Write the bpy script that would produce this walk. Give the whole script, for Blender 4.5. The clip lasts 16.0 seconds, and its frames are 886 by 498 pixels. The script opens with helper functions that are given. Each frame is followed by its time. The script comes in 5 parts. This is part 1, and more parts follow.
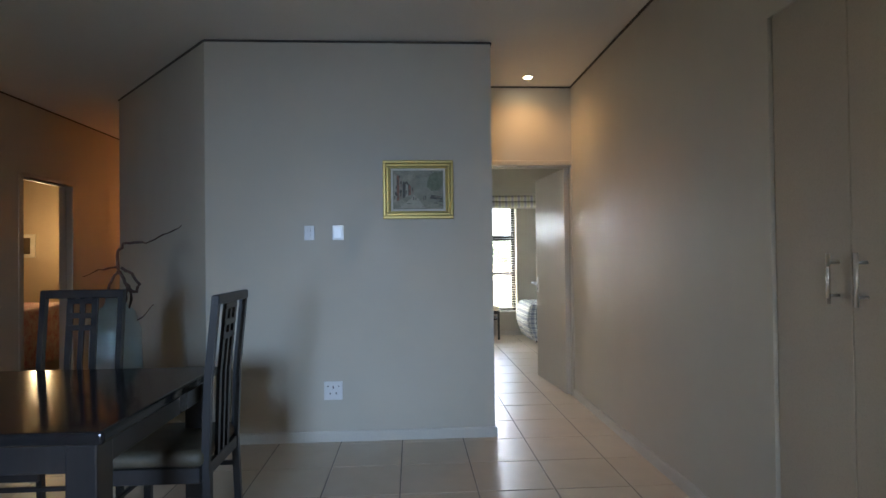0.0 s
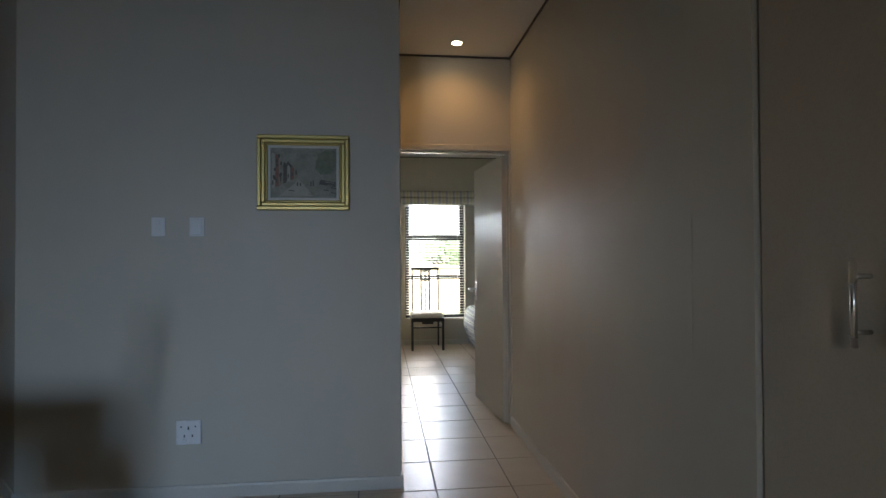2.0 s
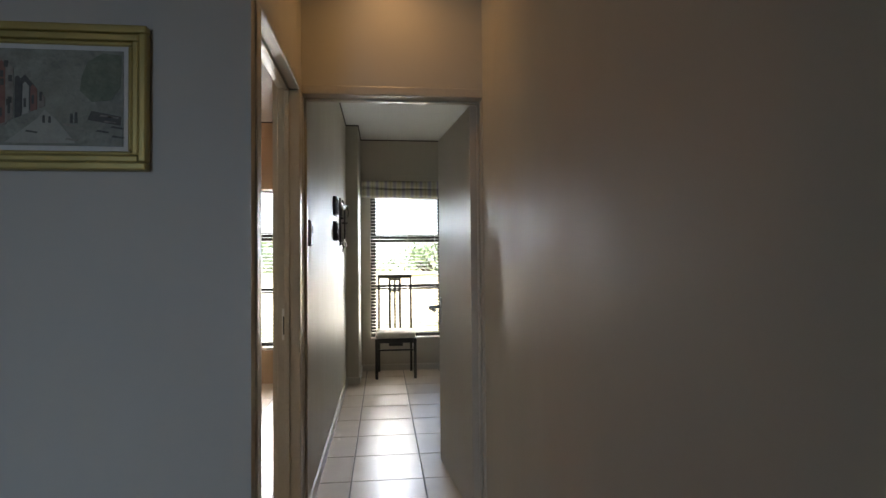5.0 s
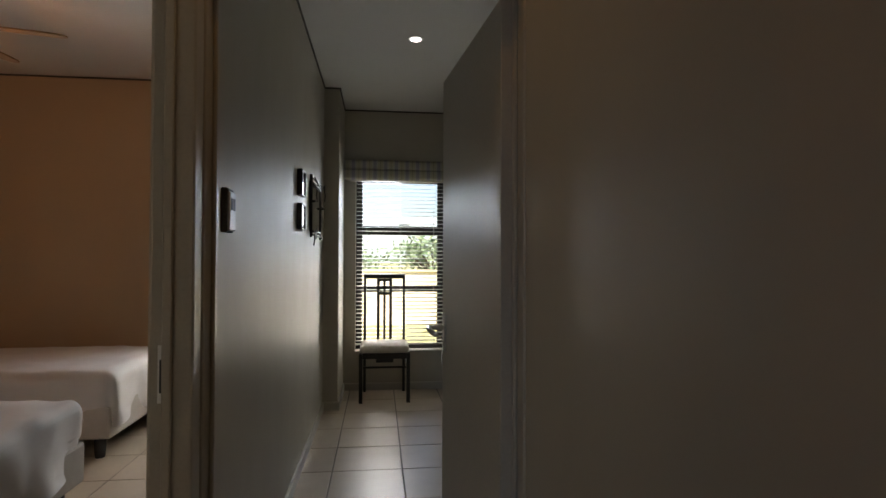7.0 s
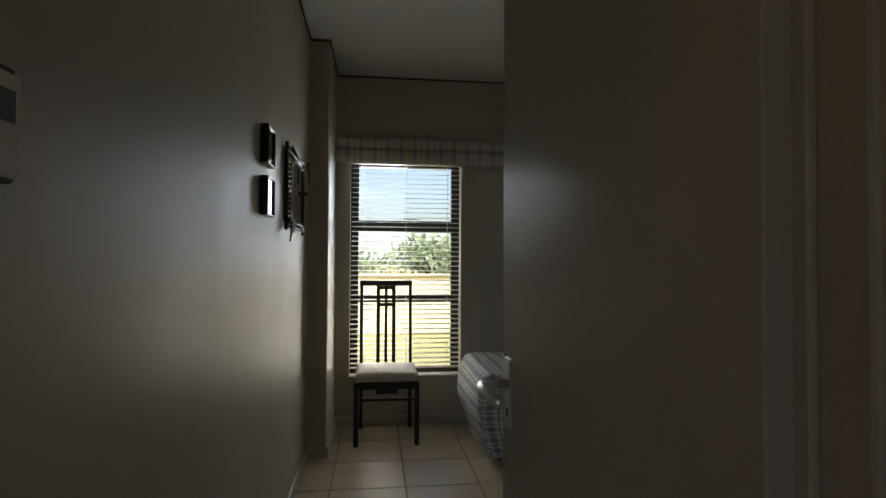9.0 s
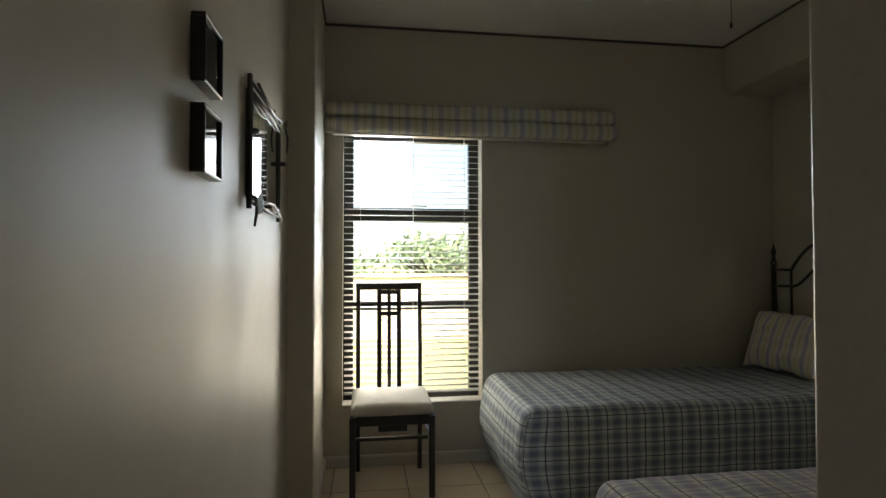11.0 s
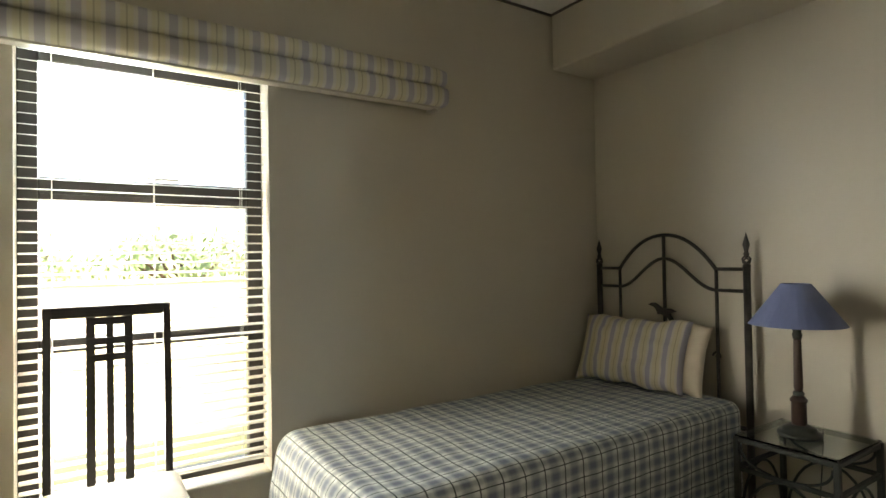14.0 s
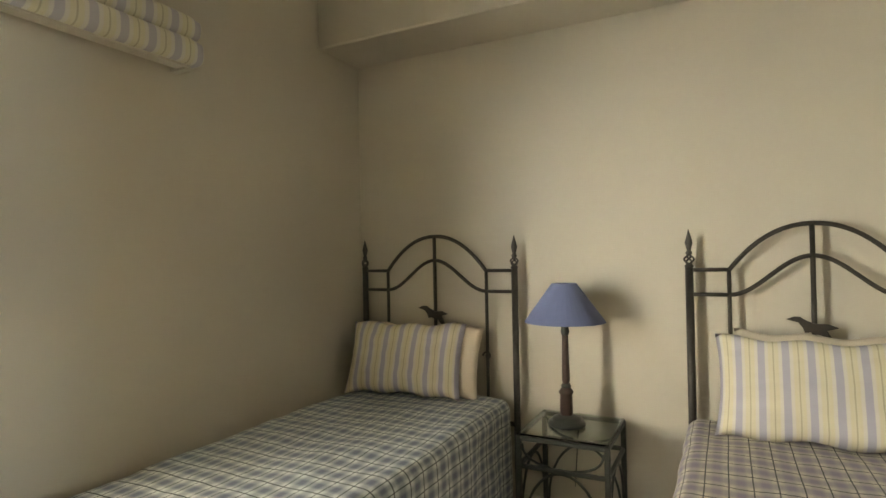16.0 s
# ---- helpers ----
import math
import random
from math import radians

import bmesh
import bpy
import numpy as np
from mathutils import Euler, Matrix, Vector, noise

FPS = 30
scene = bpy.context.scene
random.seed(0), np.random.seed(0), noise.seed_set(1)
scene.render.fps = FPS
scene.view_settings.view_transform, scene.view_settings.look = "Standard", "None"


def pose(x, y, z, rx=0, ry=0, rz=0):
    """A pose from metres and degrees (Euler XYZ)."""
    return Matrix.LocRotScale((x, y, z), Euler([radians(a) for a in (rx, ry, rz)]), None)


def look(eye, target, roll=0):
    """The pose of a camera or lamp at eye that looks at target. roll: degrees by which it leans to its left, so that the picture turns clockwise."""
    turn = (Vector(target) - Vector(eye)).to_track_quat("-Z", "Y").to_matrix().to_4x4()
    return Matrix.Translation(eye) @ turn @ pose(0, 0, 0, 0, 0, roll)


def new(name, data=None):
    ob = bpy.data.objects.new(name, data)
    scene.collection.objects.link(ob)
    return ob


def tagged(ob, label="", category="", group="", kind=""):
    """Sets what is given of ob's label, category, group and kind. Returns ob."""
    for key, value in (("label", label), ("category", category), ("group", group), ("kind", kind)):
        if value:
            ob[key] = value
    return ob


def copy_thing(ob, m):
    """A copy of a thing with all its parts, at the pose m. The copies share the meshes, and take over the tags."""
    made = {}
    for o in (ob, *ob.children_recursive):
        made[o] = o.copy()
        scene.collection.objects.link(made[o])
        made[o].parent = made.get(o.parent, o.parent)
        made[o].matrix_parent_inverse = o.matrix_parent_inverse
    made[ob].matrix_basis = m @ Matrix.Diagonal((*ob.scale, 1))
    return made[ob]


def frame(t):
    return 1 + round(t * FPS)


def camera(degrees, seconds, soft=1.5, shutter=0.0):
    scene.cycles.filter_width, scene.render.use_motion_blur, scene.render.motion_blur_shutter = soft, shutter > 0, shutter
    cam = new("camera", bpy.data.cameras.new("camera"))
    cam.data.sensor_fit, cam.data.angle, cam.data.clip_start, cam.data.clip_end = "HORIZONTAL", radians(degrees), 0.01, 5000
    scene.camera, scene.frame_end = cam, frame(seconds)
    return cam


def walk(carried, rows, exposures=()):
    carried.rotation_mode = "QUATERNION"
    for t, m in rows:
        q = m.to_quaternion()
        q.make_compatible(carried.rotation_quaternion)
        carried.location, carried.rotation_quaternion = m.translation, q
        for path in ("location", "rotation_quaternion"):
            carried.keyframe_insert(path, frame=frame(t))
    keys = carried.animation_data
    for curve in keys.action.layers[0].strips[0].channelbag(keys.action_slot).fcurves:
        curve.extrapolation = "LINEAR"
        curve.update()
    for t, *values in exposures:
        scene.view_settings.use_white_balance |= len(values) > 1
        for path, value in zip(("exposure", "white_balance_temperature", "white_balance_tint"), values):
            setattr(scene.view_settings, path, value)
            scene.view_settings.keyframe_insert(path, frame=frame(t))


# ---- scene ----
cam = camera(77.3, 16.0)
# the film's own brightening and tint: seconds, stops, kelvin, tint
EXPOSURES = [(0, 3.3, 6300, 12), (1.0, 2.9, 6300, 12), (2.5, 2.3, 6400, 12), (4.2, 2.6, 6400, 13), (6.3, 1.15, 6600, 14), (7.5, 1.05, 6600, 13), (8.5, 0.72, 6700, 12), (9.2, 0.72, 6700, 12),
             (11.3, 1.65, 6900, 10), (12.5, 2.15, 6900, 10), (13.5, 2.6, 7300, 10), (14.5, 3.05, 7500, 10), (16, 3.58, 8000, 10)]
PATH = [
    (0, (0.043, 0.083, 1.24), (0.157, 2.079, 1.267), -0.7),
    (0.5, (0.136, 0.29, 1.261), (0.309, 2.282, 1.284), -0.5),
    (1, (0.233, 0.472, 1.246), (0.45, 2.46, 1.275), -0.5),
    (1.5, (0.383, 0.663, 1.243), (0.611, 2.65, 1.278), -0.5),
    (2, (0.506, 0.858, 1.249), (0.726, 2.846, 1.276), -0.3),
    (2.5, (0.592, 1.061, 1.251), (0.815, 3.049, 1.284), -0.4),
    (3, (0.695, 1.284, 1.24), (0.918, 3.271, 1.277), -0.3),
    (3.5, (0.806, 1.508, 1.24), (1.027, 3.495, 1.278), -0.3),
    (4, (0.874, 1.759, 1.241), (1.095, 3.747, 1.283), -0.5),
    (4.2, (0.901, 1.849, 1.239), (1.117, 3.837, 1.288), -0.5),
    (6.5, (1.036, 3.118, 1.245), (1.266, 5.104, 1.282), -0.2),
    (7, (1.057, 3.381, 1.251), (1.287, 5.367, 1.285), 0.2),
    (7.5, (1.062, 3.668, 1.265), (1.29, 5.655, 1.298), 0.3),
    (8, (1.045, 3.924, 1.243), (1.281, 5.909, 1.283), 0.2),
    (8.5, (1.044, 4.182, 1.237), (1.281, 6.168, 1.284), 0.3),
    (9, (1.023, 4.437, 1.241), (1.268, 6.422, 1.288), 0.3),
    (11.5, (0.958, 5.531, 1.224), (1.275, 7.505, 1.269), -0.3),
    (12, (0.967, 5.733, 1.232), (1.349, 7.696, 1.278), -0.4),
    (12.5, (0.974, 5.912, 1.229), (1.471, 7.849, 1.277), -0.5),
    (13, (0.982, 6.07, 1.227), (1.668, 7.948, 1.278), -0.6),
    (13.5, (1.010, 6.210, 1.237), (1.880, 8.010, 1.273), -0.7),
    (14, (1.029, 6.358, 1.248), (2.122, 8.032, 1.280), -0.9),
    (14.5, (1.026, 6.530, 1.252), (2.376, 8.006, 1.285), -1.1),
    (15, (1.037, 6.648, 1.256), (2.579, 7.920, 1.283), -1.1),
    (15.5, (1.058, 6.754, 1.258), (2.741, 7.835, 1.27), -1.2),
    (16, (1.072, 6.835, 1.259), (2.854, 7.745, 1.277), -1.1),
]
walk(cam, [(t, look(eye, target, roll)) for t, eye, target, roll in PATH], EXPOSURES)

# ---- light, sky and exposure ----
world = bpy.data.worlds.new("sky")
scene.world = world
world.use_nodes = True
wn, wl = world.node_tree.nodes, world.node_tree.links
wn.clear()
sky = wn.new("ShaderNodeTexSky")
sky.sky_type = "NISHITA"
sky.sun_disc = False
sky.dust_density = 3.0
sky.sun_elevation = radians(52)
sky.sun_rotation = radians(200)
wbg = wn.new("ShaderNodeBackground")
wbg.inputs["Strength"].default_value = 0.15
wout = wn.new("ShaderNodeOutputWorld")
wl.new(sky.outputs[0], wbg.inputs[0])
wl.new(wbg.outputs[0], wout.inputs[0])

sun_data = bpy.data.lights.new("sun", "SUN")
sun_data.energy, sun_data.angle, sun_data.color = 5.0, radians(0.5), (1.0, 0.95, 0.87)
sun = new("sun", sun_data)
sun.matrix_world = look((0, -20, 30), (7, 0, 0))


def area_lamp(name, eye, target, w, h, watts, colour):
    d = bpy.data.lights.new(name, "AREA")
    d.shape, d.size, d.size_y, d.energy, d.color = "RECTANGLE", w, h, watts, colour
    ob = new(name, d)
    ob.matrix_world = look(eye, target)
    return ob


def bulb(name, place, watts, colour, size=0.05):
    d = bpy.data.lights.new(name, "POINT")
    d.energy, d.color, d.shadow_soft_size = watts, colour, size
    ob = new(name, d)
    ob.location = place
    return ob


def spot_lamp(name, place, target, watts, colour, cone, blend=0.8, size=0.03):
    d = bpy.data.lights.new(name, "SPOT")
    d.energy, d.color, d.spot_size, d.spot_blend, d.shadow_soft_size = watts, colour, radians(cone), blend, size
    ob = new(name, d)
    ob.matrix_world = look(place, target)
    return ob


WARM = (1.0, 0.62, 0.30)
area_lamp("bedroom_window_sky_light", (0.15, 8.99, 1.62), (0.15, 7.0, 1.40), 2.25, 0.75, 42, (0.80, 0.91, 1.0))
area_lamp("bedroom_window_garden_light", (0.15, 8.99, 0.82), (0.15, 7.0, 0.85), 2.25, 0.80, 42, (1.0, 0.95, 0.85))
area_lamp("twin_room_window_daylight", (-0.07, 8.46, 1.25), (-0.4, 5, 0.6), 0.84, 1.5, 0.4, (0.95, 0.98, 1.0))
area_lamp("dining_window_sky_light", (-0.9, -2.95, 1.55), (-0.4, 3.9, 0.25), 0.9, 0.8, 1.75, (0.40, 0.62, 0.95)).data.spread = radians(52)
area_lamp("dining_window_lawn_light", (-0.9, -2.95, 1.05), (0.2, 3.9, 1.0), 0.9, 0.15, 0.25, (0.82, 0.95, 0.62))
spot_lamp("passage_downlight_beam", (1.026, 4.55, 2.70), (1.03, 4.70, 0), 1.6, (1.0, 0.54, 0.19), 150, 1.0)
spot_lamp("bedroom_downlight_beam", (1.286, 6.93, 2.64), (1.286, 6.93, 0), 0.6, (1.0, 0.85, 0.7), 110)
bulb("side_passage_lamp_glow", (-2.80, 7.0, 1.75), 0.5, (1.0, 0.36, 0.10))
bulb("far_bedroom_lamp_glow", (-4.6, 7.3, 1.6), 1.7, (1.0, 0.72, 0.36), 0.1)
bulb("twin_bedroom_fan_glow", (-1.2, 6.42, 2.28), 2.6, (1.0, 0.46, 0.2), 0.08)


# ---- materials ----
def material(name, rough=0.6, metal=0.0):
    m = bpy.data.materials.new(name)
    m.use_nodes = True
    b = m.node_tree.nodes["Principled BSDF"]
    b.inputs["Roughness"].default_value = rough
    b.inputs["Metallic"].default_value = metal
    return m, m.node_tree.nodes, m.node_tree.links, b


def mixed(nodes, links, fac, a, b, blend="MIX"):
    n = nodes.new("ShaderNodeMix")
    n.data_type, n.blend_type = "RGBA", blend
    for socket, value in ((n.inputs[0], fac), (n.inputs[6], a), (n.inputs[7], b)):
        if isinstance(value, bpy.types.NodeSocket):
            links.new(value, socket)
        elif isinstance(value, (int, float)):
            socket.default_value = value
        else:
            socket.default_value = (*value, 1)
    return n.outputs[2]


def noise_tex(nodes, links, scale, detail=4, rough=0.6, coord="Object", stretch=None):
    co = nodes.new("ShaderNodeTexCoord")
    src = co.outputs[coord]
    if stretch:
        mp = nodes.new("ShaderNodeMapping")
        mp.inputs["Scale"].default_value = stretch
        links.new(src, mp.inputs[0])
        src = mp.outputs[0]
    n = nodes.new("ShaderNodeTexNoise")
    n.inputs["Scale"].default_value, n.inputs["Detail"].default_value, n.inputs["Roughness"].default_value = scale, detail, rough
    links.new(src, n.inputs["Vector"])
    return n.outputs["Fac"]


def ramp(nodes, links, fac, lo, hi, a=0.0, b=1.0):
    n = nodes.new("ShaderNodeMapRange")
    n.inputs[1].default_value, n.inputs[2].default_value, n.inputs[3].default_value, n.inputs[4].default_value = lo, hi, a, b
    links.new(fac, n.inputs[0])
    return n.outputs[0]


def bumped(nodes, links, b, height, strength=0.2, dist=0.002):
    n = nodes.new("ShaderNodeBump")
    n.inputs["Strength"].default_value, n.inputs["Distance"].default_value = strength, dist
    links.new(height, n.inputs["Height"])
    links.new(n.outputs[0], b.inputs["Normal"])


def surface(name, a, b_col, rough=0.6, metal=0.0, scale=3.0, fine=120.0, bump=0.15, dist=0.001, vary=0.12, stretch=None):
    """Two tones mottled at a large and a fine scale, with grain in the relief and the gloss."""
    m, nodes, links, b = material(name, rough, metal)
    big = noise_tex(nodes, links, scale, 5, 0.6, stretch=stretch)
    small = noise_tex(nodes, links, fine, 3, 0.6, stretch=stretch)
    c = mixed(nodes, links, ramp(nodes, links, big, 0.3, 0.7), a, b_col)
    dark = tuple(0.8 * v for v in a)
    c = mixed(nodes, links, ramp(nodes, links, small, 0.45, 0.75, 0, 0.35), c, dark)
    links.new(c, b.inputs["Base Color"])
    links.new(ramp(nodes, links, big, 0.3, 0.7, max(0, rough - vary / 2), rough + vary / 2), b.inputs["Roughness"])
    bumped(nodes, links, b, small, bump, dist)
    return m


def painted_wall(name, a, b_col, rough=0.42):
    """Satin roller paint: faint trowel waves, roller stipple and scuffs."""
    m, nodes, links, b = material(name, rough)
    big = noise_tex(nodes, links, 1.3, 5, 0.55)
    trowel = noise_tex(nodes, links, 5.0, 3, 0.5, stretch=(1.0, 1.0, 0.45))
    stipple = noise_tex(nodes, links, 260.0, 2, 0.5)
    c = mixed(nodes, links, ramp(nodes, links, big, 0.3, 0.7), a, b_col)
    links.new(c, b.inputs["Base Color"])
    links.new(ramp(nodes, links, trowel, 0.3, 0.7, rough - 0.05, rough + 0.08), b.inputs["Roughness"])
    add = nodes.new("ShaderNodeMath")
    add.operation = "MULTIPLY_ADD"
    links.new(stipple, add.inputs[0])
    add.inputs[1].default_value = 0.06
    links.new(trowel, add.inputs[2])
    bumped(nodes, links, b, add.outputs[0], 0.3, 0.006)
    return m


M_WALL = painted_wall("wall_paint", (0.50, 0.465, 0.385), (0.535, 0.495, 0.41), 0.46)
M_WALL.node_tree.nodes["Principled BSDF"].inputs["Specular IOR Level"].default_value = 0.27
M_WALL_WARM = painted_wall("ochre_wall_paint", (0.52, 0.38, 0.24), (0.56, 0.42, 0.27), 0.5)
M_CEIL = surface("ceiling_paint", (0.74, 0.73, 0.70), (0.78, 0.77, 0.74), 0.8, scale=1.0, fine=180, bump=0.1)
# dark tone that paints the shade of the gap under the ceiling
M_GAP = surface("gap_shade_tone", (0.07, 0.06, 0.05), (0.095, 0.08, 0.068), 0.6)
M_TRIM = surface("door_frame_enamel", (0.46, 0.42, 0.35), (0.50, 0.46, 0.38), 0.35, scale=4, fine=90, bump=0.08)
M_SKIRT = surface("skirting_enamel", (0.54, 0.51, 0.45), (0.58, 0.55, 0.48), 0.35, scale=4, fine=90, bump=0.08)
M_CUP = surface("cupboard_laminate", (0.46, 0.40, 0.31), (0.50, 0.44, 0.34), 0.38, scale=2, fine=140, bump=0.06)
M_GROUT = surface("grey_grout", (0.20, 0.18, 0.15), (0.26, 0.23, 0.19), 0.85, fine=220, bump=0.3)
M_STEEL = surface("brushed_steel", (0.68, 0.67, 0.65), (0.74, 0.73, 0.71), 0.3, 1.0, fine=200, bump=0.05)
M_BLACKWOOD = surface("black_stained_wood", (0.018, 0.017, 0.018), (0.028, 0.026, 0.026), 0.32, scale=6, fine=70, bump=0.12, stretch=(1, 1, 0.15))
M_TABLETOP = surface("polished_black_wood", (0.015, 0.014, 0.015), (0.024, 0.022, 0.022), 0.13, scale=5, fine=60, bump=0.03, vary=0.05, stretch=(0.2, 1, 1))
M_OLIVE_SEAT = surface("olive_damask", (0.055, 0.045, 0.027), (0.11, 0.09, 0.06), 0.6, scale=16, fine=300, bump=0.3)
M_TABLETOP.node_tree.nodes["Principled BSDF"].inputs["Specular IOR Level"].default_value = 0.28
M_IRON = surface("wrought_iron", (0.045, 0.042, 0.04), (0.075, 0.068, 0.06), 0.45, 0.6, scale=18, fine=160, bump=0.3)
M_BRONZE = surface("dark_bronze_aluminium", (0.035, 0.03, 0.028), (0.045, 0.04, 0.036), 0.4, 0.3, fine=160, bump=0.05)
M_SLAT = surface("white_blind_slat", (0.78, 0.77, 0.74), (0.82, 0.81, 0.78), 0.4, fine=160, bump=0.03)


def let_light_through(m, share, colour):
    """Thin plastic: part of the light passes through it, scattered."""
    nodes, links = m.node_tree.nodes, m.node_tree.links
    out = nodes["Material Output"]
    t = nodes.new("ShaderNodeBsdfTranslucent")
    t.inputs["Color"].default_value = (*colour, 1)
    mix = nodes.new("ShaderNodeMixShader")
    mix.inputs[0].default_value = share
    links.new(nodes["Principled BSDF"].outputs[0], mix.inputs[1])
    links.new(t.outputs[0], mix.inputs[2])
    links.new(mix.outputs[0], out.inputs["Surface"])


let_light_through(M_SLAT, 0.45, (0.85, 0.84, 0.80))
M_PLASTIC = surface("white_plastic", (0.72, 0.73, 0.72), (0.78, 0.78, 0.77), 0.22, fine=160, bump=0.03)
M_GREY = surface("grey_hole", (0.04, 0.04, 0.04), (0.06, 0.06, 0.06), 0.6)
M_GOLD = surface("gilded_wood", (0.44, 0.33, 0.10), (0.52, 0.40, 0.14), 0.38, 0.55, scale=3, fine=500, bump=0.05)
M_MAT = surface("cream_picture_mat", (0.62, 0.60, 0.52), (0.66, 0.64, 0.56), 0.8)
M_SEAT = surface("cream_damask", (0.56, 0.53, 0.46), (0.66, 0.63, 0.57), 0.65, scale=22, fine=400, bump=0.3)
M_CREAM = surface("cream_cotton", (0.66, 0.58, 0.46), (0.70, 0.62, 0.50), 0.85, scale=10, fine=500, bump=0.3)
M_WHITE_LINEN = surface("white_linen", (0.72, 0.69, 0.66), (0.78, 0.75, 0.72), 0.85, scale=6, fine=400, bump=0.35)
M_SHADE = surface("blue_lamp_shade", (0.12, 0.15, 0.28), (0.145, 0.175, 0.31), 0.8, scale=8, fine=450, bump=0.3)
M_VERDIGRIS = surface("grey_green_metal", (0.035, 0.040, 0.036), (0.06, 0.066, 0.058), 0.45, 0.4, scale=20, fine=150, bump=0.3)
M_DARKBROWN = surface("dark_turned_wood", (0.035, 0.022, 0.018), (0.06, 0.035, 0.026), 0.35, scale=10, fine=90, bump=0.1)
M_BRANCH = surface("dry_branch_bark", (0.045, 0.025, 0.018), (0.09, 0.05, 0.035), 0.8, scale=30, fine=160, bump=0.6, dist=0.003)
M_FLOORBOARD = surface("divan_base_cloth", (0.55, 0.50, 0.44), (0.60, 0.55, 0.48), 0.85, scale=20, fine=300, bump=0.2)
M_FANWOOD = surface("fan_blade_wood", (0.30, 0.19, 0.10), (0.38, 0.25, 0.14), 0.4, scale=5, fine=60, stretch=(0.2, 1, 1))


def tile_material():
    m, nodes, links, b = material("cream_floor_tile", 0.2)
    info = nodes.new("ShaderNodeObjectInfo")
    place = nodes.new("ShaderNodeNewGeometry")
    cloud, speck = [], []
    for scale, detail, rough, into in ((5.0, 5, 0.6, cloud), (160.0, 3, 0.6, speck)):
        n = nodes.new("ShaderNodeTexNoise")
        n.inputs["Scale"].default_value = scale
        n.inputs["Detail"].default_value = detail
        n.inputs["Roughness"].default_value = rough
        links.new(place.outputs["Position"], n.inputs["Vector"])
        into.append(n.outputs["Fac"])
    cloud, speck = cloud[0], speck[0]
    c = mixed(nodes, links, ramp(nodes, links, cloud, 0.3, 0.7), (0.53, 0.43, 0.32), (0.60, 0.50, 0.38))
    c = mixed(nodes, links, ramp(nodes, links, speck, 0.55, 0.8, 0, 0.3), c, (0.42, 0.34, 0.25))
    c = mixed(nodes, links, ramp(nodes, links, info.outputs["Random"], 0, 1, 0, 0.2), c, (0.46, 0.38, 0.28))
    links.new(c, b.inputs["Base Color"])
    links.new(ramp(nodes, links, cloud, 0.3, 0.7, 0.29, 0.34), b.inputs["Roughness"])
    bumped(nodes, links, b, cloud, 0.03, 0.003)
    return m


M_TILE = tile_material()


def wave(nodes, links, coord, period, lo, hi, soft=0.12):
    """1 where the coordinate, taken modulo period, lies between lo and hi (in parts of the period), softened."""
    d = nodes.new("ShaderNodeMath")
    d.operation = "DIVIDE"
    links.new(coord, d.inputs[0])
    d.inputs[1].default_value = period
    f = nodes.new("ShaderNodeMath")
    f.operation = "FRACT"
    links.new(d.outputs[0], f.inputs[0])
    s = nodes.new("ShaderNodeMath")
    s.operation = "SUBTRACT"
    links.new(f.outputs[0], s.inputs[0])
    s.inputs[1].default_value = (lo + hi) / 2
    a = nodes.new("ShaderNodeMath")
    a.operation = "ABSOLUTE"
    links.new(s.outputs[0], a.inputs[0])
    half = (hi - lo) / 2
    return ramp(nodes, links, a.outputs[0], half * (1 + soft), half * (1 - soft))


def uv_metres(nodes, links, wobble=0.004):
    uv = nodes.new("ShaderNodeUVMap")
    n = nodes.new("ShaderNodeTexNoise")
    n.inputs["Scale"].default_value = 7
    links.new(uv.outputs[0], n.inputs["Vector"])
    add = nodes.new("ShaderNodeVectorMath")
    add.operation = "MULTIPLY_ADD"
    links.new(n.outputs["Color"], add.inputs[0])
    add.inputs[1].default_value = (wobble, wobble, 0)
    links.new(uv.outputs[0], add.inputs[2])
    s = nodes.new("ShaderNodeSeparateXYZ")
    links.new(add.outputs[0], s.inputs[0])
    return s.outputs[0], s.outputs[1]


def weave_bump(nodes, links, b, strength=0.3):
    thread = noise_tex(nodes, links, 420, 2, 0.5)
    crease = noise_tex(nodes, links, 9, 4, 0.55)
    add = nodes.new("ShaderNodeMath")
    add.operation = "MULTIPLY_ADD"
    links.new(thread, add.inputs[0])
    add.inputs[1].default_value = 0.12
    links.new(crease, add.inputs[2])
    bumped(nodes, links, b, add.outputs[0], strength, 0.012)


def plaid_material(name, pale, band, line, period, across):
    m, nodes, links, b = material(name, 0.85)
    u, v = uv_metres(nodes, links)
    c = mixed(nodes, links, wave(nodes, links, u, period, 0.05, 0.47, 0.45), pale, band)
    half = mixed(nodes, links, wave(nodes, links, v, across, 0.05, 0.47, 0.45), pale, band)
    c = mixed(nodes, links, 0.45, c, half)
    pale2 = tuple(min(1, 1.22 * k) for k in pale)
    c = mixed(nodes, links, wave(nodes, links, u, period, 0.56, 0.96, 0.5), c, mixed(nodes, links, wave(nodes, links, v, across, 0.56, 0.96, 0.5), c, pale2))
    c = mixed(nodes, links, wave(nodes, links, u, period, 0.73, 0.79), c, line)
    c = mixed(nodes, links, wave(nodes, links, v, across, 0.73, 0.79), c, line)
    links.new(c, b.inputs["Base Color"])
    weave_bump(nodes, links, b, 0.7)
    return m


